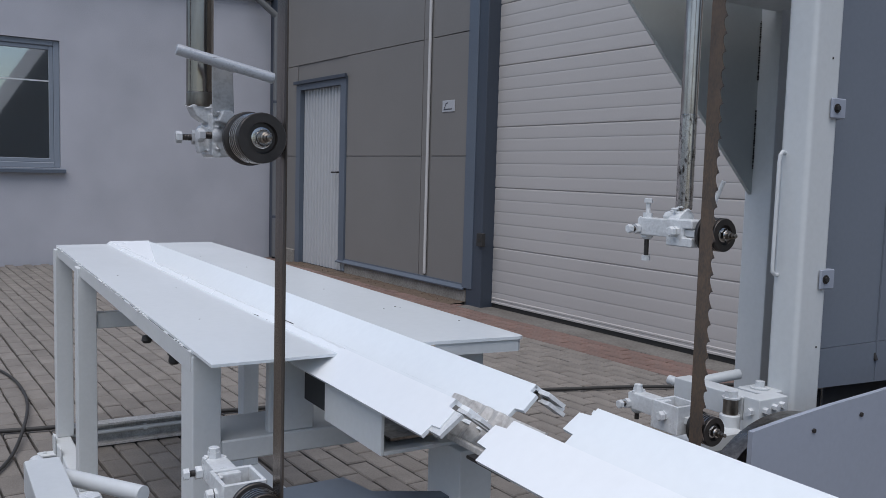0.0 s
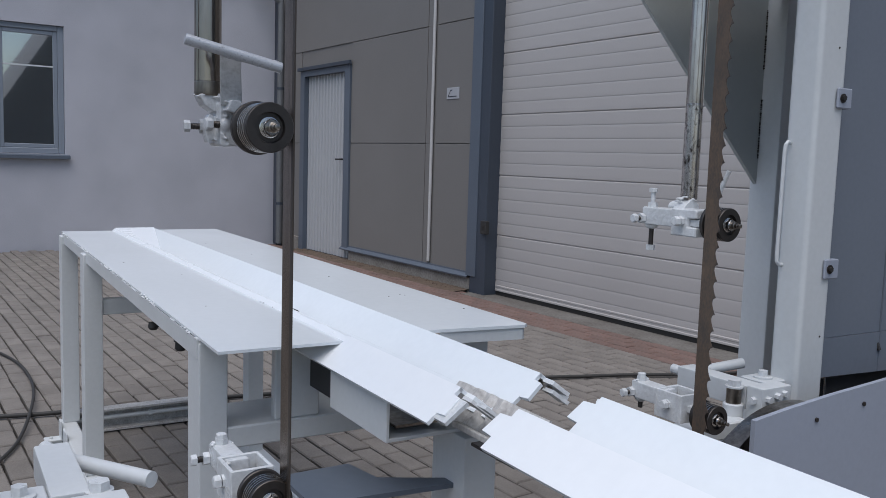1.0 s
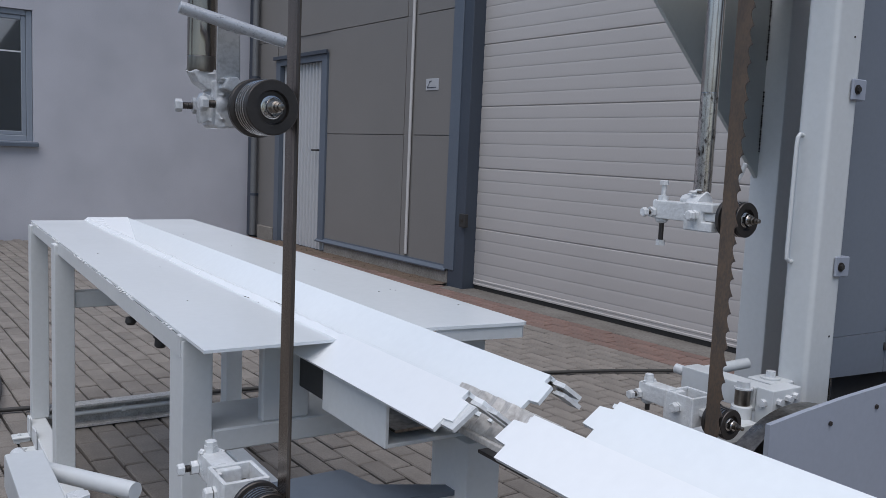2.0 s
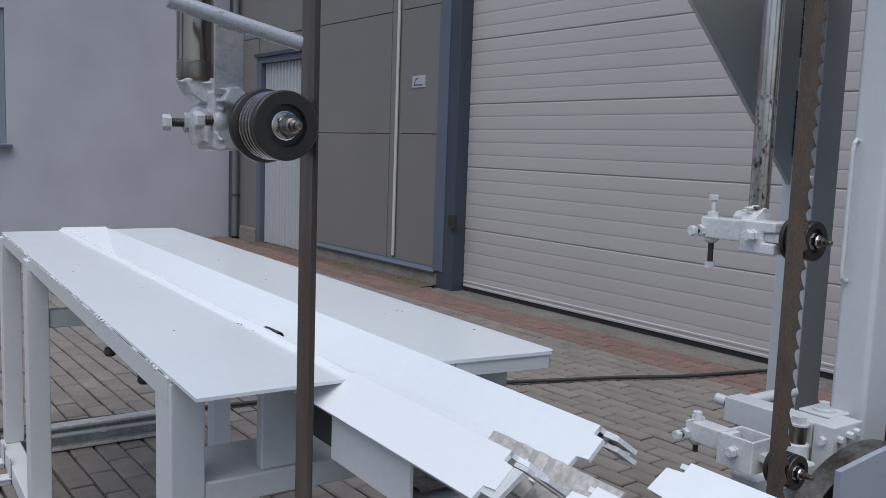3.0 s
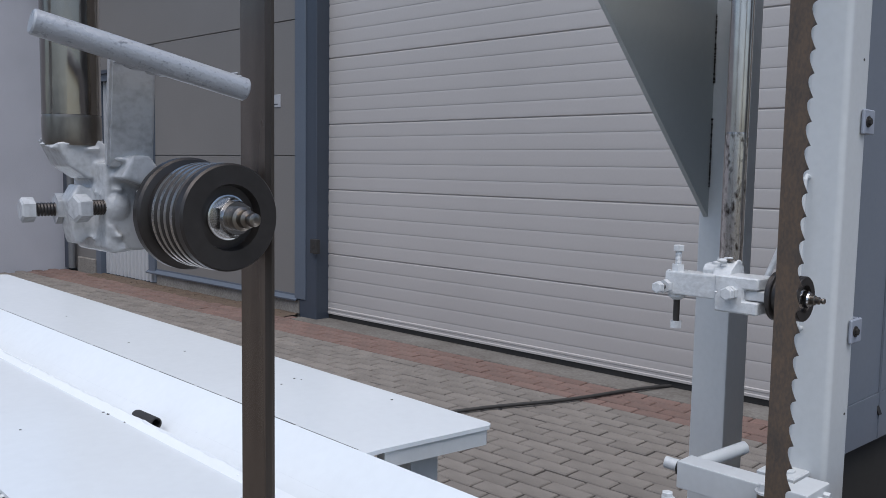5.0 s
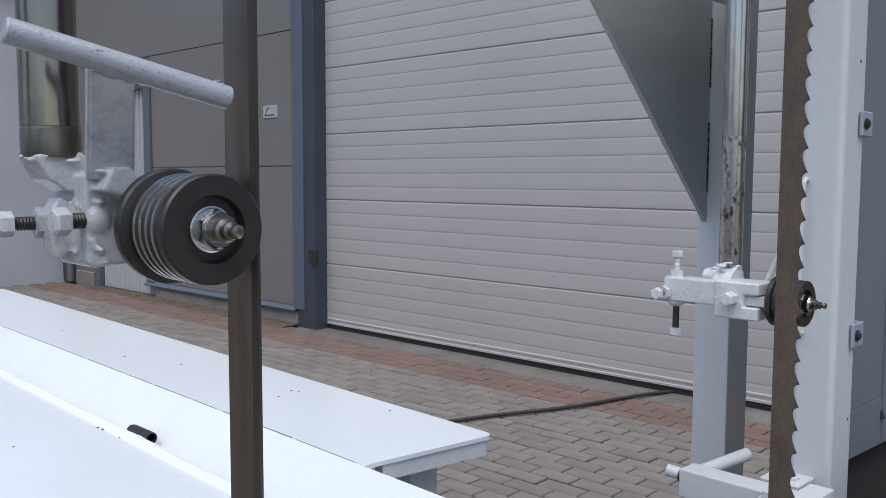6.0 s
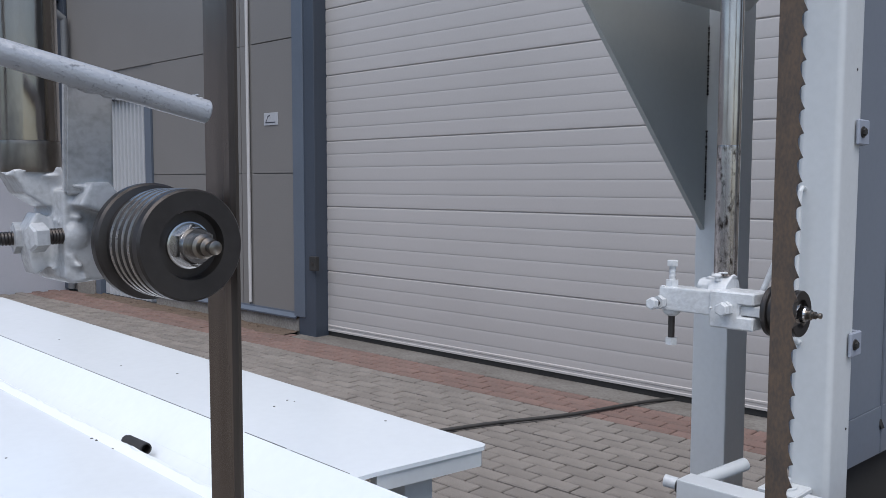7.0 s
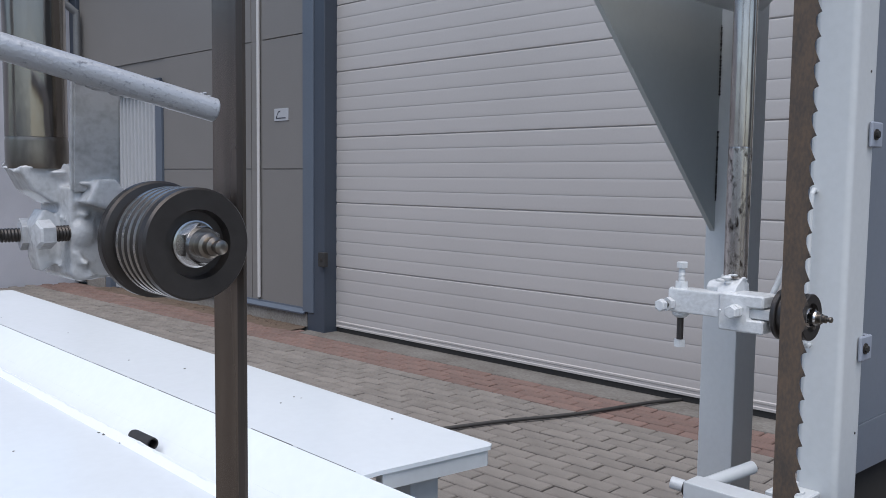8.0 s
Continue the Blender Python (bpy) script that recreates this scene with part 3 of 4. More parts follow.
part("seam_shade_line", bm, DARK, table, "dark strips painting the shadow line beside the track angle")["kind"] = "stuff"
bm = B()
lathe(bm, (-0.290, 0.59, 0.735), (0, 0, -1), [(0, 0.010), (0.01, 0.012), (0.016, 0.008)], 14)
part("cable_gland", bm, RUBBER, table, "black cable gland")
bm = B()
lathe(bm, (-0.272, 0.42, 0.745), (0, 0, -1), [(0, 0.013), (0.02, 0.014), (0.022, 0.011), (0.035, 0.012), (0.04, 0.008)], 14)
part("cable_gland", bm, RUBBER, table, "black cable gland")

# ---- machine: bridge of dirty steel between the two tracks ----
bridge = machine_thing("track_bridge", (-0.02, -0.4, 0.72), "dirty bare steel bridge plates between two track ends", "track bridge")
bm = B()
box(bm, -0.079, -0.073, -0.500, -0.34, 0.738, 0.747, 0.001)
part("side_bar", bm, DIRTY, bridge)
bm = B()
box(bm, -0.058, -0.010, -0.465, -0.36, 0.712, 0.717, 0.001)
part("tray", bm, DARK, bridge)
bm = B()
prism(bm, [(0.012, 0.764), (0.017, 0.762), (-0.022, 0.716), (-0.026, 0.719)], "y", -0.452, -0.215)
bmesh.ops.subdivide_edges(bm, edges=bm.edges[:], cuts=22, use_grid_fill=True)
for v in bm.verts:
    fold = abs(noise.noise(Vector((v.co.x * 10, v.co.y * 30, v.co.z * 9)))) + 0.10 * noise.noise(v.co * 120)
    v.co += Vector((-0.012, 0.002, 0.009)) * fold
part("liner", bm, DIRTY, bridge, "dented dirty white liner")
for y in (-0.40, -0.435):
    bm = B()
    leg_plate(bm, RL, 0.794, 1, [(0.002, y), (0.066, y - 0.02), (0.066, y + 0.006), (0.002, y + 0.022)], 0.005)
    part("finger", bm, BRUSHED, bridge)
for z in (0.798, 0.785):
    bm = B()
    leg_plate(bm, RR + 0.002, z, 1, [(0.0, -0.386), (0.030, -0.394), (0.030, -0.372), (0.0, -0.362)], 0.006)
    part("finger", bm, BRUSHED, bridge)
bm = B()
rod(bm, (RR + 0.006, -0.370, 0.780), (RR + 0.006, -0.345, 0.785), 0.006, 10)
part("finger_pin", bm, STAINED, bridge)
bm = B()
leg_plate(bm, RL - 0.004, 0.797, -1, [(0.008, -0.405), (0.05, -0.402), (0.05, -0.36), (0.008, -0.36)], 0.006)
part("finger", bm, BRUSHED, bridge)

# ---- machine: track in front of the saw ----
track = machine_thing("infeed_track", (0, -1.2, 0), "white-painted steel twin angle infeed track", "track")
for rx, rz, y0, paint in ((RL + 0.007, 0.806, -0.498, ANGLE), (RR - 0.008, 0.806, -0.500, TOP)):
    bm = B()
    angle_iron(bm, rx, rz, y0, -2.6, 0.022)
    part("track_angle", bm, paint, track)
bm = B()
box(bm, -0.10, 0.08, -2.6, -0.62, 0.690, 0.745)
part("track_bed", bm, WHITE, track)
for y in (-2.5, -1.6):
    for x in (-0.1, 0.03):
        bm = B()
        box(bm, x, x + 0.06, y, y + 0.06, 0, 0.690, 0.004)
        part("leg", bm, WHITE, track)

# ---- machine: columns ----
col = machine_thing("saw_frame", (0, 0, 0), "white-painted steel column frame of the twin band saw", "machine frame")
for s in (1, -1):
    bm = B()
    x0, x1 = sorted((s * 0.692, s * 0.773))
    box(bm, x0, x1, -0.335, -0.272, 0.0, 1.95, 0.010, 3)
    part("front_column", bm, WHITE, col)
bm = B()
box(bm, 1.040, 1.130, 0.012, 0.092, 0.0, 1.95, 0.006, 2)
part("rear_column", bm, WHITE, col)
bm = B()
box(bm, -0.80, 0.80, -0.40, -0.27, 1.95, 2.05, 0.01)
part("head_beam", bm, WHITE, col)
bm = B()
box(bm, 0.80, 1.13, -0.33, 0.09, 1.95, 2.0, 0.006)
part("head_tie", bm, WHITE, col)
bm = B()
prism(bm, [(1.040, 1.080), (1.040, 1.95), (0.155, 1.95), (0.155, 1.945)], "y", 0.070, 0.080)
part("gusset_plate", bm, GUSSET, col, "grey-green triangular gusset plate")
bm = B()
blobs(bm, [(1.037, 0.0685, z) for z in np.arange(1.09, 1.75, 0.002) if int(z * 14) % 3], 0.0014, 1.0)
part("gusset_weld", bm, DARK, col)["kind"] = "stuff"
bm = B()
prism(bm, [(0.70, -0.27), (1.04, -0.015), (1.04, 0.03), (0.55, 0.03), (0.62, -0.27)], "z", 1.517, 1.527)
part("shelf_plate", bm, WHITE, col)
for z in (1.253, 0.931):
    bm = B()
    box(bm, 0.743, 0.785, -0.342, -0.3365, z - 0.019, z + 0.019, 0.002)
    box(bm, 0.779, 0.785, -0.337, -0.302, z - 0.019, z + 0.019, 0.002)
    lug = part("lug", bm, GUARD, col)
    bm = B()
    rod(bm, (0.757, -0.3415, z), (0.757, -0.3440, z), 0.0085, 20)
    part("lug_bolt", bm, DARK, lug)
    bm = B()
    rod(bm, (0.757, -0.3440, z), (0.757, -0.3475, z), 0.0055, 6)
    part("lug_nut", bm, RUBBER, lug)
bm = B()
pts = [(0.692, -0.285, 1.168), (0.684, -0.285, 1.170), (0.678, -0.285, 1.164), (0.676, -0.285, 1.150), (0.675, -0.285, 0.955), (0.676, -0.285, 0.942), (0.684, -0.285, 0.936), (0.692, -0.285, 0.936)]
for p, q in zip(pts, pts[1:]):
    rod(bm, p, q, 0.0036, 12)
    bmesh.ops.create_uvsphere(bm, u_segments=12, v_segments=8, radius=0.0036, matrix=Matrix.Translation(q))
part("grab_handle", bm, WHITE, col)
bm = B()
rod(bm, (0.745, -0.336, 1.345), (0.745, -0.334, 1.345), 0.002, 8)
rod(bm, (0.752, -0.336, 0.80), (0.752, -0.334, 0.80), 0.002, 8)
part("paint_chip", bm, DARK, col)["kind"] = "stuff"

cab = machine_thing("side_cabinet", (1.1, -0.25, 0.64), "blue-grey sheet-metal side cabinet hung on a white column", "cabinet")
bm = B()
box(bm, 0.7760, 1.34, -0.300, -0.235, 0.784, 1.95, 0.001)
part("upper_panel", bm, CABINET, cab)
bm = B()
prism(bm, [(0.7760, 0.7835), (0.7760, 0.706), (1.34, 0.688), (1.34, 0.7835)], "y", -0.302, -0.237)
part("lower_panel", bm, CABINET, cab)
bm = B()
box(bm, 1.002, 1.006, -0.304, -0.3005, 0.700, 1.9)
part("panel_edge", bm, CABINET, cab)
bm = B()
rod(bm, (1.0, -0.30, 0.76), (1.0, -0.306, 0.745), 0.004, 8)
part("latch", bm, DARK, cab)
# added sheet; its near-black colour paints the shaded void below the cabinet
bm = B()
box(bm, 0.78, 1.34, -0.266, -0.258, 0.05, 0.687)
part("void_sheet", bm, INSIDE, cab, "near-black sheet standing in for the shaded void")
bm = B()
rod(bm, (0.868, -0.274, 0.40), (0.868, -0.274, 0.700), 0.003, 10)
part("cable_pull", bm, BRIGHT, cab, "thin steel pull wire")

guard = machine_thing("wheel_guard", (0.85, -0.4, 0), "blue-grey sheet-metal guard over the lower band wheel", "guard")
bm = B()
prism(bm, [(0.435, 0.05), (0.435, 0.7080), (0.442, 0.7090), (0.52, 0.718), (0.64, 0.729), (0.76, 0.737), (1.0, 0.755), (1.25, 0.773), (1.25, 0.05)], "y", -0.452, -0.449)
part("front_plate", bm, GUARD, guard)
bm = B()
prism(bm, [(0.435, 0.05), (0.437, 0.05), (0.437, 0.704), (0.442, 0.7050), (0.52, 0.714), (0.64, 0.725), (0.76, 0.733), (1.0, 0.751), (1.25, 0.769), (1.25, 0.773), (1.0, 0.755), (0.76, 0.737), (0.64, 0.729), (0.52, 0.718), (0.442, 0.7090), (0.435, 0.7080)], "y", -0.449, -0.443)
part("rim", bm, GUARD, guard)
for x, z in ((0.592, 0.690), (0.725, 0.702), (0.86, 0.715)):
    bm = B()
    rod(bm, (x, -0.4525, z), (x, -0.4555, z), 0.0042, 6)
    part("bolt", bm, DARK, guard)
wheel = machine_thing("band_wheel", (0.62, -0.41, 0.43), "dark steel lower band wheel behind its guard", "wheel")
bm = B()
lathe(bm, (0.585, -0.385, 0.462), (0, -1, 0), [(0, 0.03), (0, 0.20), (0.004, 0.225), (0.004, 0.246), (0.04, 0.246), (0.04, 0.228), (0.03, 0.21), (0.03, 0.03)], 72)
part("rim", bm, STAINED, wheel)


# ---- machine: bands, rollers, guides ----
def band(name, x, y0, width, mat, label, toothed):
    e = machine_thing(name, (x, y0, 0.3), label, "saw band")
    bm = B()
    pitch, depth = 0.0265, 0.0058 if toothed else 0.0
    pts = []
    z = 0.25
    while z < 1.95:
        pts += [(y0 + depth * a, z + pitch * b) for a, b in ((0, 0), (0.22, 0.14), (0.55, 0.30), (0.85, 0.48), (1.0, 0.64), (0.98, 0.78), (0.74, 0.89), (0.30, 0.96))]
        z += pitch
    rows = []
    for side in (-0.0006, 0.0006):
        row = [(bm.verts.new((x + side, a, c)), bm.verts.new((x + side, y0 + width, c))) for a, c in pts]
        for (a, b), (c, d) in zip(row, row[1:]):
            bm.faces.new((a, b, d, c) if side < 0 else (a, c, d, b))
        rows.append(row)
    for i in range(len(pts) - 1):
        for o in (0, 1):
            p, q, r, t = rows[0][i][o], rows[0][i + 1][o], rows[1][i + 1][o], rows[1][i][o]
            bm.faces.new((p, q, r, t) if o else (p, t, r, q))
    part("blade", bm, mat, e)
    bm = B()
    if toothed:
        z = 0.25
        while z < 1.92:
            prism(bm, [(y0 - 0.0006, z - pitch * 0.01), (y0 + depth * 0.30, z + pitch * 0.16), (y0 + depth * 0.62, z - pitch * 0.07)], "x", x - 0.0010, x + 0.0010)
            z += pitch
        part("tooth_edge", bm, BLADE_EDGE, e, "worn tooth edge")["kind"] = "stuff"
    else:
        box(bm, x - 0.0009, x + 0.0009, y0 - 0.0004, y0 + 0.006, 0.25, 1.95)
        part("tooth_edge", bm, BLADE_EDGE, e)
    return e


BLADE_EDGE = material("worn_blade_edge", (0.13, 0.105, 0.09), 0.4, 0.6, (0.07, 0.06, 0.05), 10, 120, 0.4, 0.1, 0.0003, 0.1, (1, 1, 0.1))
band("left_saw_band", -0.361, -0.443, 0.031, BLADE, "dark smooth steel band saw blade at its guide roller", False)
band("right_saw_band", 0.348, -0.4285, 0.0305, RUST, "rusty brown toothed band saw blade", True)


def hexa(bm, a, b, r):
    rod(bm, a, b, r, 6)


def roller(owner, c, r, long=0.049):
    """A flanged guide roller on its axle, which points to the front (-y)."""
    x, y, z = c
    n = long
    back = y + n * 0.61
    bm = B()
    prof = [(0.0, r * 0.30), (0.0, r * 1.07), (n * 0.03, r * 1.10), (n * 0.13, r * 1.10), (n * 0.16, r * 1.06), (n * 0.18, r * 0.93), (n * 0.32, r * 0.93)]
    d, w = n * 0.32, n * 0.135
    for i in range(4):
        prof += [(d + w * 0.1, r * 0.93), (d + w * 0.25, r), (d + w * 0.62, r), (d + w * 0.75, r * 0.94), (d + w, r * 0.93)]
        d += w
    prof += [(d + n * 0.012, r), (n * 0.97, r), (n, r * 0.965), (n, r * 0.62), (n - 0.005, r * 0.58), (n - 0.005, r * 0.2)]
    lathe(bm, (x, back, z), (0, -1, 0), prof, 72)
    rl = part("roller", bm, DARK, owner, "dark grooved steel guide roller")
    bm = B()
    for i in range(4):
        lathe(bm, (x, back - (n * 0.32 + w * (i + 0.22)), z), (0, -1, 0), [(0, r * 0.985), (0.0003, r * 1.006), (w * 0.40, r * 1.006), (w * 0.42, r * 0.985)], 72)
    part("worn_ring", bm, RING, rl, "bright worn roller rings")
    y1 = back - n + 0.005
    bm = B()
    lathe(bm, (x, y1 + 0.001, z), (0, -1, 0), [(0, r * 0.2), (0, r * 0.42), (0.003, r * 0.42), (0.0034, r * 0.38), (0.0034, r * 0.2)], 40)
    part("washer", bm, BRIGHT, owner)
    bm = B()
    hexa(bm, (x, y1 - 0.002, z), (x, y1 - 0.009, z), r * 0.37)
    lathe(bm, (x, y1 - 0.009, z), (0, -1, 0), [(0, r * 0.33), (0.002, r * 0.30), (0.002, r * 0.2)], 32)
    part("nut", bm, BRIGHT, owner)
    bm = B()
    lathe(bm, (x, y1 - 0.010, z), (0, -1, 0), [(0, r * 0.22), (0.006, r * 0.22), (0.0068, r * 0.165), (0.011, r * 0.165), (0.012, r * 0.10), (0.014, r * 0.10), (0.015, r * 0.13), (0.017, r * 0.12), (0.018, r * 0.05)], 28)
    part("grease_nipple", bm, STAINED, owner, "dull steel stud with a grease nipple")


def bolt(owner, tip, head, r, mat=None, shank=None):
    """A hexagon bolt from its tip to the outside of its head."""
    tip, head = Vector(tip), Vector(head)
    d = (head - tip).normalized()
    bm = B()
    hexa(bm, head - d * r * 1.0, head - d * r * 0.12, r)
    rod(bm, head - d * r * 0.12, head, r * 0.98, 6, r * 0.8)
    b = part("bolt", bm, mat or BRUSHED, owner)
    bm = B()
    far = head - d * r * 1.0
    n = max(4, int((far - tip).length / 0.0016))
    prof = []
    for i in range(n):
        prof += [(i * (far - tip).length / n, r * 0.50), ((i + 0.5) * (far - tip).length / n, r * 0.57)]
    lathe(bm, tip, d, prof + [((far - tip).length, r * 0.5)], 14)
    part("bolt_shank", bm, shank or DARK, b)


def weld(owner, places, r):
    bm = B()
    blobs(bm, places, r, 0.8)
    part("weld", bm, BRUSHED, owner)["kind"] = "stuff"


def tube_on(owner, x, y, z0, r, foot, foot_mat, tube_mat):
    bm = B()
    rod(bm, (x, y, z0 + foot), (x, y, 1.95), r, 40)
    part("tube", bm, tube_mat, owner, "shiny drawn steel guide tube")
    bm = B()
    lathe(bm, (x, y, z0), (0, 0, 1), [(0, r * 0.97), (0.003, r * 1.01), (foot - 0.002, r * 1.01), (foot - 0.0005, r * 0.985), (foot + 0.001, r * 0.97)], 40)
    part("tube_foot", bm, foot_mat, owner, "heat-stained tube foot")


def lump(ob, size=0.0011):
    """Melts the pieces of a mesh into one lumpy skin."""
    m = ob.modifiers.new("skin", "REMESH")
    m.mode, m.voxel_size, m.use_smooth_shade = "VOXEL", size, True
    m = ob.modifiers.new("melt", "SMOOTH")
    m.factor, m.iterations = 0.5, 3


gl = machine_thing("upper_left_guide", (-0.43, -0.36, 1.14), "white-painted band guide with a slanted bar on a steel tube", "band guide", "band guides")
tube_on(gl, -0.4338, -0.360, 1.180, 0.0150, 0.016, STAINED, STEEL)
roller(gl, (-0.3925, -0.436, 1.1445), 0.0272, 0.048)
bm = B()
# body of the block, with a slot for the axle bar
prism(bm, [(-0.427, 1.171), (-0.404, 1.173), (-0.404, 1.157), (-0.410, 1.157), (-0.410, 1.139), (-0.403, 1.138), (-0.403, 1.124), (-0.424, 1.1225), (-0.427, 1.126)], "y", -0.386, -0.342)
# cup that takes the tube
prism(bm, [(-0.4465, 1.181), (-0.4405, 1.169), (-0.430, 1.162), (-0.420, 1.162), (-0.411, 1.171), (-0.416, 1.178), (-0.426, 1.184)], "y", -0.372, -0.346)
# ragged tongue behind the bolts
prism(bm, [(-0.4395, 1.150), (-0.434, 1.1595), (-0.425, 1.155), (-0.425, 1.132), (-0.430, 1.130), (-0.436, 1.1265), (-0.438, 1.134)], "y", -0.369, -0.354)
# fillet towards the roller
prism(bm, [(-0.424, 1.163), (-0.418, 1.175), (-0.409, 1.175), (-0.404, 1.169), (-0.398, 1.166), (-0.404, 1.157)], "y", -0.400, -0.366)
blobs(bm, [(random.uniform(-0.425, -0.403), -0.392 + random.uniform(-0.005, 0.004), 1.172 + random.uniform(-0.003, 0.003)) for _ in range(10)], 0.0024)
blobs(bm, [(-0.4338 + 0.0138 * math.cos(a), -0.360 + 0.0138 * math.sin(a), 1.181 + random.uniform(-0.003, 0.0025)) for a in np.arange(0, 6.28, 0.3)], 0.0027)
bmesh.ops.create_uvsphere(bm, u_segments=20, v_segments=12, radius=0.0072, matrix=Matrix.LocRotScale((-0.4205, -0.384, 1.1475), None, (1.0, 0.75, 1.1)))
blobs(bm, [(-0.4185 + random.uniform(-0.004, 0.004), -0.3865, 1.154 + random.uniform(-0.002, 0.004)) for _ in range(5)], 0.0020)
blobs(bm, [(-0.424 + 0.0014 * i, -0.387, 1.137 - 0.0024 * i) for i in range(6)], 0.0020)
blobs(bm, [(-0.4265 + random.uniform(-0.001, 0.001), -0.374 + random.uniform(-0.006, 0.006), 1.128 + random.uniform(-0.003, 0.03)) for _ in range(8)], 0.0018)
block = part("welded_block", bm, THIN, gl, "lumpy overpainted welded block")
block.modifiers.clear()
lump(block)
bm = B()
box(bm, -0.409, -0.390, -0.400, -0.345, 1.141, 1.154, 0.001)
part("axle_bar", bm, DARK, gl)
bm = B()
lo = [(-0.4270, -0.389, 1.168), (-0.4045, -0.395, 1.168), (-0.4150, -0.4215, 1.2205), (-0.4350, -0.4150, 1.2270)]
up = [Vector(p) + Vector((0, 0.005, 0.002)) for p in lo]
va, vb = [bm.verts.new(p) for p in lo], [bm.verts.new(p) for p in up]
bm.faces.new(va), bm.faces.new(vb[::-1])
for i in range(4):
    bm.faces.new((va[i], vb[i], vb[(i + 1) % 4], va[(i + 1) % 4]))
bmesh.ops.recalc_face_normals(bm, faces=bm.faces[:])
bmesh.ops.bevel(bm, geom=bm.edges[:], offset=0.0012, segments=2, affect="EDGES")
part("bar_holder", bm, THIN, gl, "scuffed grey-white holder plate")
bm = B()
rod(bm, (-0.4775, -0.431, 1.2325), (-0.376, -0.442, 1.2095), 0.0059, 32)
bmesh.ops.bevel(bm, geom=[e for e in bm.edges if len(e.link_faces) == 2 and any(len(f.verts) > 4 for f in e.link_faces)], offset=0.0008, segments=1, affect="EDGES")
part("slanted_bar", bm, SCRATCHED, gl)
bm = B()
blobs(bm, [(-0.4335 + 0.0019 * i, -0.4215 - 0.0006 * i + random.uniform(-0.001, 0.001), 1.2195 - 0.00045 * i) for i in range(11)], 0.0024)
blobs(bm, [(-0.3815 + random.uniform(-0.002, 0.004), -0.4415, 1.2170 + random.uniform(-0.001, 0.001)) for _ in range(4)], 0.0010)
part("weld", bm, SCRATCHED, gl)["kind"] = "stuff"
bolt(gl, (-0.412, -0.354, 1.1455), (-0.4585, -0.350, 1.1450), 0.0068, THIN, DARK)
bolt(gl, (-0.418, -0.381, 1.1475), (-0.4435, -0.3845, 1.1470), 0.0074, THIN, DARK)
bm = B()
hexa(bm, (-0.441, -0.352, 1.1455), (-0.433, -0.353, 1.1455), 0.0084)
part("lock_nut", bm, THIN, gl)


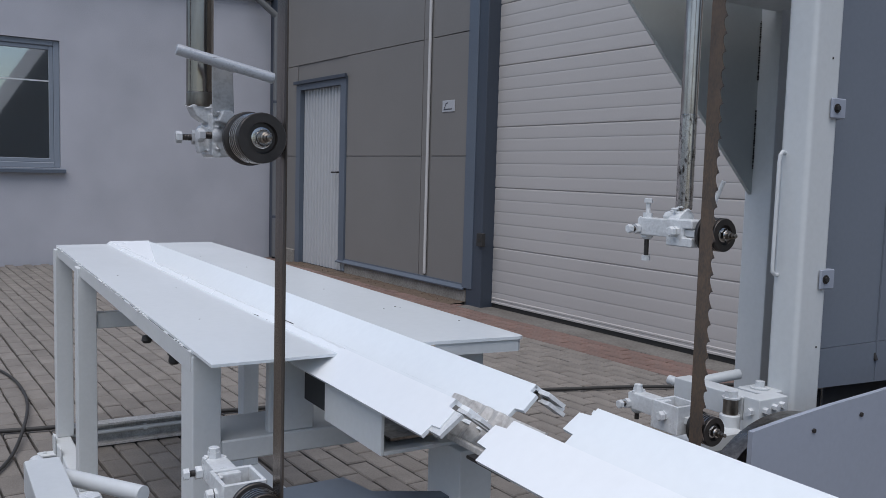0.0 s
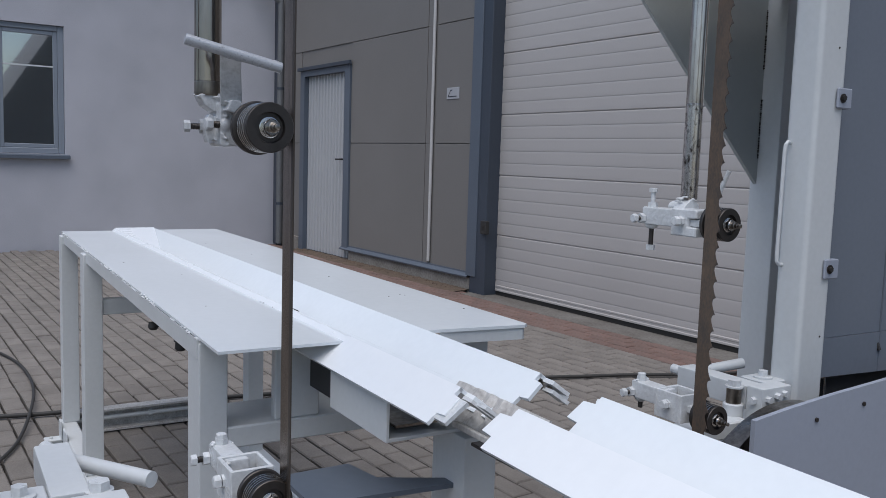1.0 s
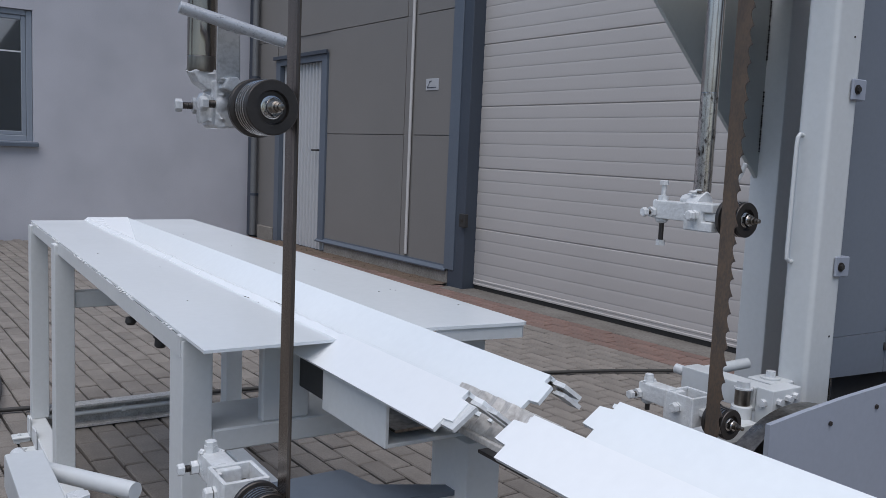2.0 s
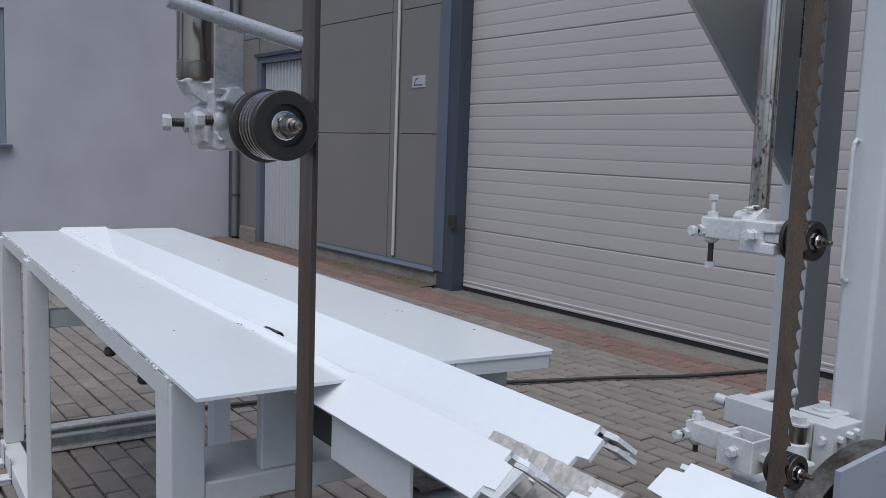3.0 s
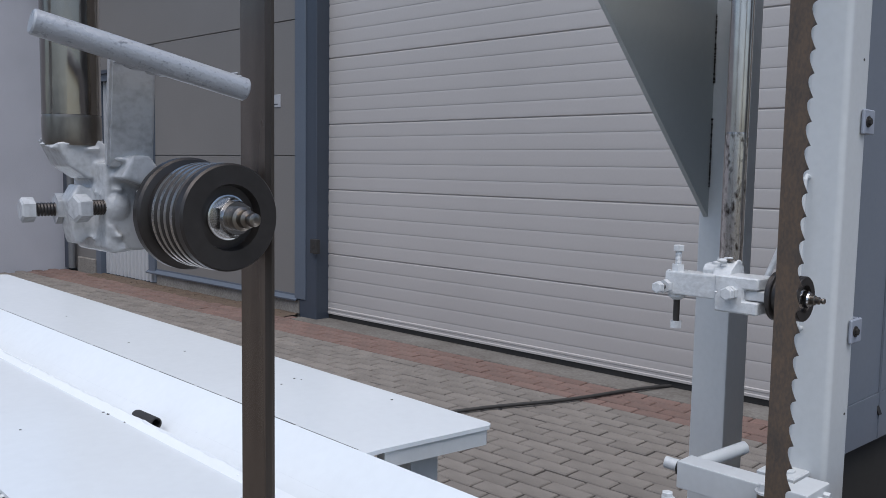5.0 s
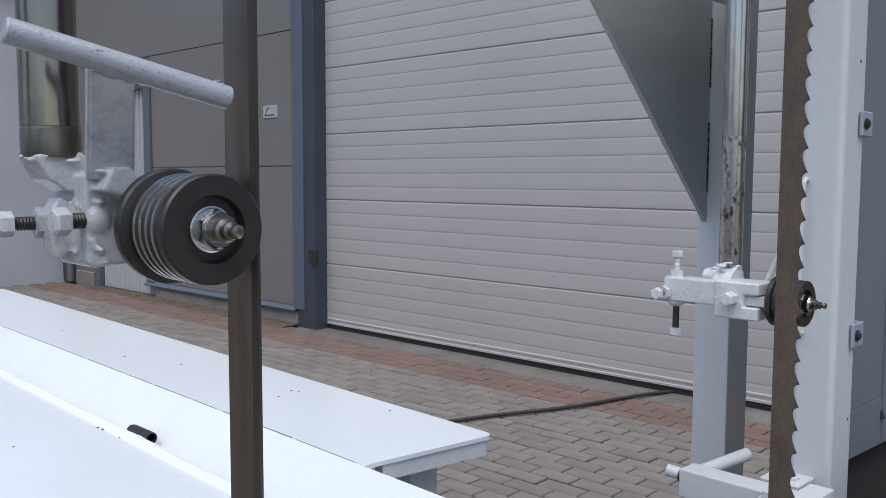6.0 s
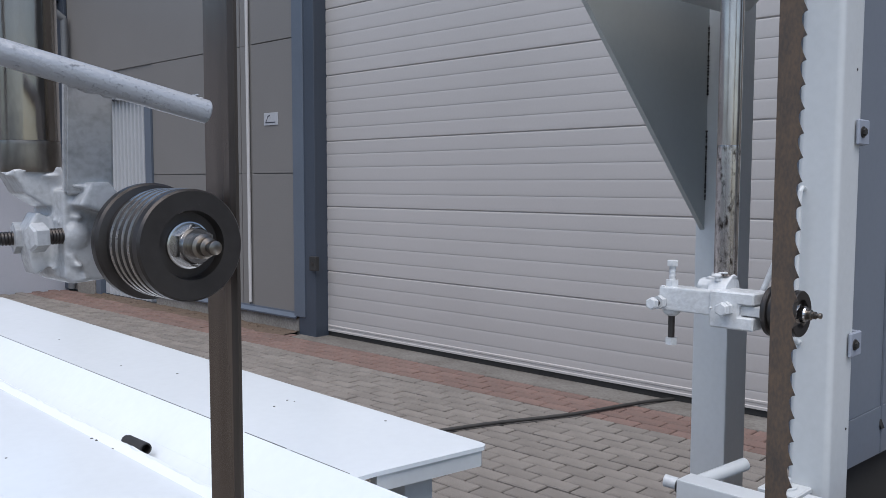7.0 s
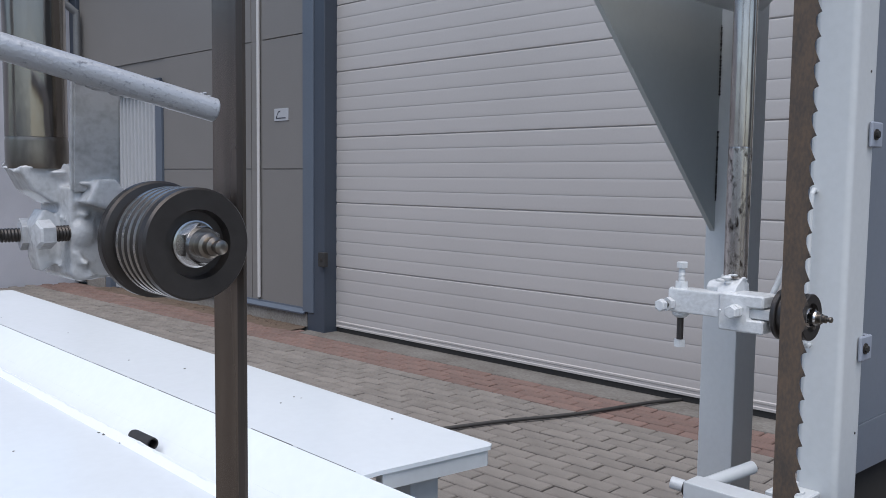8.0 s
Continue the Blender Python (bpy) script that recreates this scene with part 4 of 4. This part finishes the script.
def arm_guide(name, dx, z, label, upper, axle=None, radius=0.0268):
    """A band guide whose arm runs along the track; dx shifts it across, z is the arm's height, axle the roller's place."""
    g = machine_thing(name, (0.37 + dx, -0.32, z), label, "band guide", "band guides")
    bm = B()
    box(bm, 0.358 + dx, 0.388 + dx, -0.325, -0.246, z - 0.011, z + 0.019, 0.003, 2)
    part("arm", bm, BRUSHED, g)
    if upper:
        bm = B()
        prism(bm, [(-0.318, z - 0.024), (-0.374, z - 0.024), (-0.374, z - 0.008), (-0.356, z - 0.008), (-0.356, z + 0.006), (-0.374, z + 0.006), (-0.374, z + 0.021), (-0.318, z + 0.021)], "x", 0.354 + dx, 0.396 + dx)
        bmesh.ops.bevel(bm, geom=bm.edges[:], offset=0.002, segments=1, affect="EDGES")
        part("fork", bm, BRUSHED, g)
        bm = B()
        box(bm, 0.360 + dx, 0.390 + dx, -0.390, -0.350, z - 0.007, z + 0.005, 0.001)
        part("axle_bar", bm, BRUSHED, g)
    else:
        bm = B()
        x0, x1, y0, y1, t = 0.350 + dx, 0.404 + dx, -0.372, -0.312, 0.005
        for a, b, c, d in ((x0, x1, y0, y0 + t), (x0, x1, y1 - t, y1), (x0, x0 + t, y0 + t, y1 - t), (x1 - t, x1, y0 + t, y1 - t)):
            box(bm, a, b, c, d, z - 0.026, z + 0.022, 0.001)
        box(bm, x0 + t, x1 - t, y0 + t, y1 - t, z - 0.022, z - 0.016)
        part("square_sleeve", bm, BRUSHED, g, "open square sleeve")
        bm = B()
        box(bm, 0.360 + dx, 0.394 + dx, -0.364, -0.32, z - 0.010, z + 0.004, 0.001)
        part("axle_bar", bm, STAINED, g)
        bm = B()
        box(bm, 0.366 + dx, 0.388 + dx, -0.392, -0.371, z - 0.008, z + 0.004, 0.001)
        part("axle_neck", bm, BRUSHED, g)
    roller(g, axle or (0.3795 + dx, -0.406 if upper else -0.416, z), radius, 0.037)
    yb = -0.257
    bolt(g, (0.372 + dx, yb, z), (0.372 + dx, yb, z + 0.052 if upper else z + 0.033), 0.0075, None, BRUSHED)
    bm = B()
    rod(bm, (0.372 + dx, yb, z - (0.052 if upper else 0.03)), (0.372 + dx, yb, z - 0.005), 0.0042, 14)
    part("bolt_tip", bm, DARK, g)
    bm = B()
    lathe(bm, (0.372 + dx, yb, z - 0.010), (0, 0, -1), [(0, 0.011), (0.005, 0.0105), (0.008, 0.0075), (0.009, 0.005)], 18)
    part("boss", bm, BRUSHED, g)
    if upper:
        bm = B()
        hexa(bm, (0.372 + dx, yb, z - 0.056), (0.372 + dx, yb, z - 0.047), 0.0078)
        part("lock_nut", bm, BRUSHED, g)
    bm = B()
    hexa(bm, (0.372 + dx, yb, z + 0.019), (0.372 + dx, yb, z + 0.027), 0.0085)
    part("lock_nut", bm, BRUSHED, g)
    bolt(g, (0.37 + dx, -0.250, z - 0.001), (0.333 + dx, -0.250, z - 0.001), 0.0078)
    bm = B()
    hexa(bm, (0.3575 + dx, -0.250, z - 0.001), (0.349 + dx, -0.250, z - 0.001), 0.0088)
    part("lock_nut", bm, BRUSHED, g)
    bolt(g, (0.37 + dx, -0.342, z + 0.001), (0.337 + dx, -0.342, z + 0.001), 0.0085)
    bm = B()
    hexa(bm, (0.354 + dx, -0.342, z + 0.001), (0.347 + dx, -0.342, z + 0.001), 0.0085)
    part("lock_nut", bm, BRUSHED, g)
    weld(g, [(0.357 + dx + random.uniform(-0.002, 0.003), -0.322 + random.uniform(-0.003, 0.003), z + random.uniform(-0.015, 0.02)) for _ in range(10)], 0.0022)
    weld(g, [(0.358 + dx + random.uniform(0, 0.028), -0.256 + random.uniform(-0.006, 0.007), z + 0.019 + random.uniform(-0.002, 0.003)) for _ in range(12)], 0.0026)
    return g


gr = arm_guide("upper_right_guide", 0.0, 1.0265, "white-painted band guide with set bolts on a steel tube", True)
tube_on(gr, 0.3955, -0.317, 1.062, 0.0140, 0.160, SPOTTED, SILVER)
bm = B()
prism(bm, [(0.368, 1.043), (0.408, 1.043), (0.406, 1.054), (0.398, 1.061), (0.388, 1.062), (0.374, 1.052)], "y", -0.330, -0.306)
prism(bm, [(0.376, 1.043), (0.392, 1.043), (0.392, 1.050), (0.386, 1.058), (0.379, 1.056), (0.374, 1.050)], "y", -0.318, -0.290)
blobs(bm, [(0.384 + random.uniform(-0.004, 0.004), -0.300 + random.uniform(-0.006, 0.006), 1.056 + random.uniform(-0.002, 0.004)) for _ in range(5)], 0.0048)
blobs(bm, [(0.3955 + 0.0125 * math.cos(a), -0.317 + 0.0125 * math.sin(a), 1.063 + random.uniform(-0.003, 0.004)) for a in np.arange(0, 6.28, 0.4)], 0.0032)
blobs(bm, [(0.384 + random.uniform(-0.014, 0.012), -0.316 + random.uniform(-0.014, 0.012), 1.058 + random.uniform(-0.010, 0.008)) for _ in range(10)], 0.0042)
bracket = part("tube_bracket", bm, BRUSHED, gr)
bracket.modifiers.clear()
lump(bracket)
bm = B()
rod(bm, (0.402, -0.362, 1.045), (0.412, -0.384, 1.112), 0.0035, 16)
part("slanted_bar", bm, BRUSHED, gr)
arm_guide("lower_right_guide", -0.003, 0.7175, "white-painted lower band guide with an open square sleeve", False, (0.3755, -0.411, 0.709), 0.0240)
arm_guide("lower_left_guide", -0.758, 0.713, "white-painted lower band guide with an open square sleeve", False)


def swing_arm(name, x0, sleeve_x, rod_a, rod_b, z, with_plate):
    """A box arm that carries a lower guide, with a round grip and its pivot."""
    g = machine_thing(name, (x0 + 0.02, -0.22, z), "white-painted swing arm with a round steel grip", "swing arm", "swing arms")
    bm = B()
    end = -0.155 if with_plate else -0.132
    box(bm, x0, x0 + 0.044, -0.324, end, z - 0.044, z, 0.003, 2)
    part("box_arm", bm, WHITE, g)
    bm = B()
    rod(bm, rod_a, rod_b, 0.0105, 24)
    part("grip", bm, WHITE, g)
    bm = B()
    rod(bm, (x0 + 0.022, end, z - 0.018), (x0 + 0.022, end + 0.008, z - 0.018), 0.012, 20)
    part("collar", bm, DARK, g)
    bm = B()
    rod(bm, (x0 + 0.022, end + 0.007, z - 0.016), (x0 + 0.018, end + 0.030, z - 0.014), 0.0098, 24)
    part("end_cap", bm, BRUSHED, g)
    # clamp block with bolts
    bm = B()
    front, back, rise = (-0.362, -0.326, 0.003) if with_plate else (-0.402, -0.338, 0.002)
    box(bm, x0 - 0.002, x0 + 0.078, front, back, z - 0.095, z + rise, 0.003, 2)
    part("clamp_block", bm, WHITE, g)
    for i, (u, w) in enumerate(((0.012, -0.020), (0.036, -0.016), (0.056, -0.014), (0.036, -0.050), (0.056, -0.046))):
        bm = B()
        hexa(bm, (x0 + u, front, z + w + rise), (x0 + u, front - 0.009 - 0.002 * (i % 2), z + w + rise), 0.0064)
        part("bolt", bm, BRUSHED, g)
    bm = B()
    hexa(bm, (x0 - 0.002, (front + back) / 2, z - 0.022), (x0 - 0.011, (front + back) / 2, z - 0.022), 0.0075)
    part("bolt", bm, BRUSHED, g)
    # washer and bolt on the column's foot
    bm = B()
    px, py = (x0 + 0.098, -0.282) if with_plate else (x0 - 0.030, -0.300)
    lathe(bm, (px, py, z - 0.004), (0, 0, 1), [(0, 0.018), (0.0025, 0.018), (0.003, 0.016), (0.003, 0.004)], 28)
    part("washer", bm, WHITE, g)
    bm = B()
    box(bm, px - 0.028, px + 0.029, py - 0.030, py + 0.030, z - 0.014, z - 0.0045, 0.002)
    part("foot_plate", bm, WHITE, g)
    bm = B()
    hexa(bm, (px, py, z - 0.001), (px, py, z + 0.010), 0.0095)
    part("bolt", bm, BRUSHED, g)
    # pivot pin with sleeve
    sleeve_y = -0.309 if with_plate else -0.322
    bm = B()
    lathe(bm, (sleeve_x, sleeve_y, z - 0.085), (0, 0, 1), [(-0.12, 0.0185), (0.050, 0.0185), (0.052, 0.0165), (0.052, 0.005)], 32)
    part("pivot_sleeve", bm, WHITE, g)
    bm = B()
    rod(bm, (sleeve_x, sleeve_y, z - 0.035), (sleeve_x, sleeve_y, z - 0.003), 0.0135, 28)
    part("pivot_pin", bm, STAINED, g, "dark bare steel pivot pin")
    bm = B()
    lathe(bm, (sleeve_x, sleeve_y, z - 0.004), (0, 0, 1), [(0, 0.0165), (0.003, 0.0165), (0.0032, 0.004)], 24)
    hexa(bm, (sleeve_x, sleeve_y, z - 0.001), (sleeve_x, sleeve_y, z + 0.010), 0.0125)
    part("pivot_bolt", bm, BRUSHED, g)
    # bar from the pivot to the guide's sleeve
    bm = B()
    a, b = sorted((sleeve_x, 0.40 if with_plate else -0.36))
    box(bm, a, b, -0.345, -0.30, z - 0.085, z - 0.055, 0.003)
    part("carrier_bar", bm, WHITE, g)


swing_arm("right_swing_arm", 0.566, 0.551, (0.598, -0.160, 0.704), (0.706, -0.198, 0.722), 0.7205, True)
swing_arm("left_swing_arm", -0.601, -0.549, (-0.556, -0.150, 0.700), (-0.478, -0.268, 0.702), 0.722, False)


# ---- cables on the paving ----
def cable(name, pts, r, label):
    cu = bpy.data.curves.new(name, "CURVE")
    cu.dimensions = "3D"
    sp = cu.splines.new("NURBS")
    sp.points.add(len(pts) - 1)
    for p, c in zip(sp.points, pts):
        p.co = (*c, 1)
    sp.use_endpoint_u = True
    sp.order_u = 4
    sp.resolution_u = 8
    cu.bevel_depth, cu.bevel_resolution = r, 4
    tmp = new("cable_path", cu)
    me = bpy.data.meshes.new_from_object(tmp.evaluated_get(bpy.context.evaluated_depsgraph_get()))
    bpy.data.objects.remove(tmp)
    me.materials.clear()
    me.materials.append(RUBBER)
    me.polygons.foreach_set("use_smooth", [True] * len(me.polygons))
    return tagged(new(name, me), label, "cable")


cable("power_cable", [(-2.47, 4.47, 0.0), (-2.52, 4.33, 0.008), (-2.58, 4.10, 0.013), (-2.64, 3.86, 0.012), (-2.74, 3.62, 0.012), (-2.87, 3.38, 0.012), (-2.94, 3.16, 0.012), (-3.03, 2.95, 0.012),
                      (-3.2, 2.5, 0.012), (-3.34, 2.0, 0.012), (-3.36, 1.65, 0.012), (-3.45, 1.3, 0.012), (-3.50, 0.9, 0.012), (-3.51, 0.72, 0.012), (-3.56, 0.5, 0.012), (-3.7, 0.1, 0.012), (-3.9, -0.6, 0.012)], 0.0095, "black power cable across the paving")
cable("air_hose", [(-5.6, 0.2, 0.012), (-5.1, 0.55, 0.012), (-4.72, 0.655, 0.012), (-4.42, 0.70, 0.010), (-4.0, 0.69, 0.010), (-3.55, 0.61, 0.034), (-3.23, 0.525, 0.010), (-3.05, 0.45, 0.010), (-2.7, 0.25, 0.010), (-2.5, -0.1, 0.010)], 0.0068, "thin black hose curved over the paving")

# ---- paving ----
PL, PW, GAP = 0.19, 0.0875, 0.0085


def paver_mesh(name, mat):
    bm = B()
    box(bm, -PL / 2 + GAP / 2, PL / 2 - GAP / 2, -PW / 2 + GAP / 2, PW / 2 - GAP / 2, -0.05, 0.0)
    top = [e for e in bm.edges if all(v.co.z > -0.01 for v in e.verts)]
    bmesh.ops.bevel(bm, geom=top, offset=0.0045, segments=1, affect="EDGES")
    return mesh_of(name, bm, mat, False)


def paver_field(name, cells, mat):
    proto = paver_mesh("paver", mat)
    v0 = [v.co.copy() for v in proto.vertices]
    f0 = [tuple(p.vertices) for p in proto.polygons]
    verts, faces = [], []
    for x, y in cells:
        o = len(verts)
        dz, tx, ty = random.gauss(-0.002, 0.0012), random.gauss(0, 0.004), random.gauss(0, 0.006)
        dx, dy = random.gauss(0, 0.0012), random.gauss(0, 0.0012)
        verts += [(v.x + x + dx, v.y + y + dy, v.z + dz + tx * v.x + ty * v.y) for v in v0]
        faces += [tuple(i + o for i in f) for f in f0]
    me = bpy.data.meshes.new(name)
    me.from_pydata(verts, [], faces)
    me.materials.append(mat)
    return new(name, me)


RED_Y, TOP_Y = 3.85, 4.2
pavement = world_thing("pavement", (0, 0, 0), "yard of grey concrete pavers with a red border", "pavement", kind="structure")
near_me, red_me = paver_mesh("paver", PAVER), paver_mesh("red_paver", PAVER_RED)
far_cells, red_cells = [], []
n_near = n_red = 0
for row in range(-2, 94):
    y = TOP_Y - (row + 0.5) * PW
    x = -2.362 - 40 * PL + (PL / 2 if row % 2 else 0.0)
    while x < 6:
        red = y > RED_Y
        close = -3.4 < x < -1.55 and 2.3 < y <= RED_Y and n_near < 290
        close_red = red and y < TOP_Y and -5.5 < x < -2.2 and n_red < 80
        if close or close_red:
            ob = new("red_paver" if red else "paver", red_me if red else near_me)
            ob.parent = pavement
            ob.matrix_basis = Matrix.Translation((x, y, random.gauss(-0.002, 0.0012))) @ Euler((random.gauss(0, 0.004), random.gauss(0, 0.003), random.gauss(0, 0.003))).to_matrix().to_4x4()
            n_near, n_red = n_near + (not red), n_red + red
        elif not (x < -9.8) and y < WALL_Y - 0.05 and not (y > TOP_Y and x > -5.64):
            (red_cells if red else far_cells).append((x, y))
        x += PL
tagged(paver_field("paver_field", far_cells, PAVER_FAR), "grey concrete pavers of the yard", kind="stuff").parent = pavement
tagged(paver_field("red_paver_field", red_cells, PAVER_RED_FAR), "red concrete pavers of the border", kind="stuff").parent = pavement
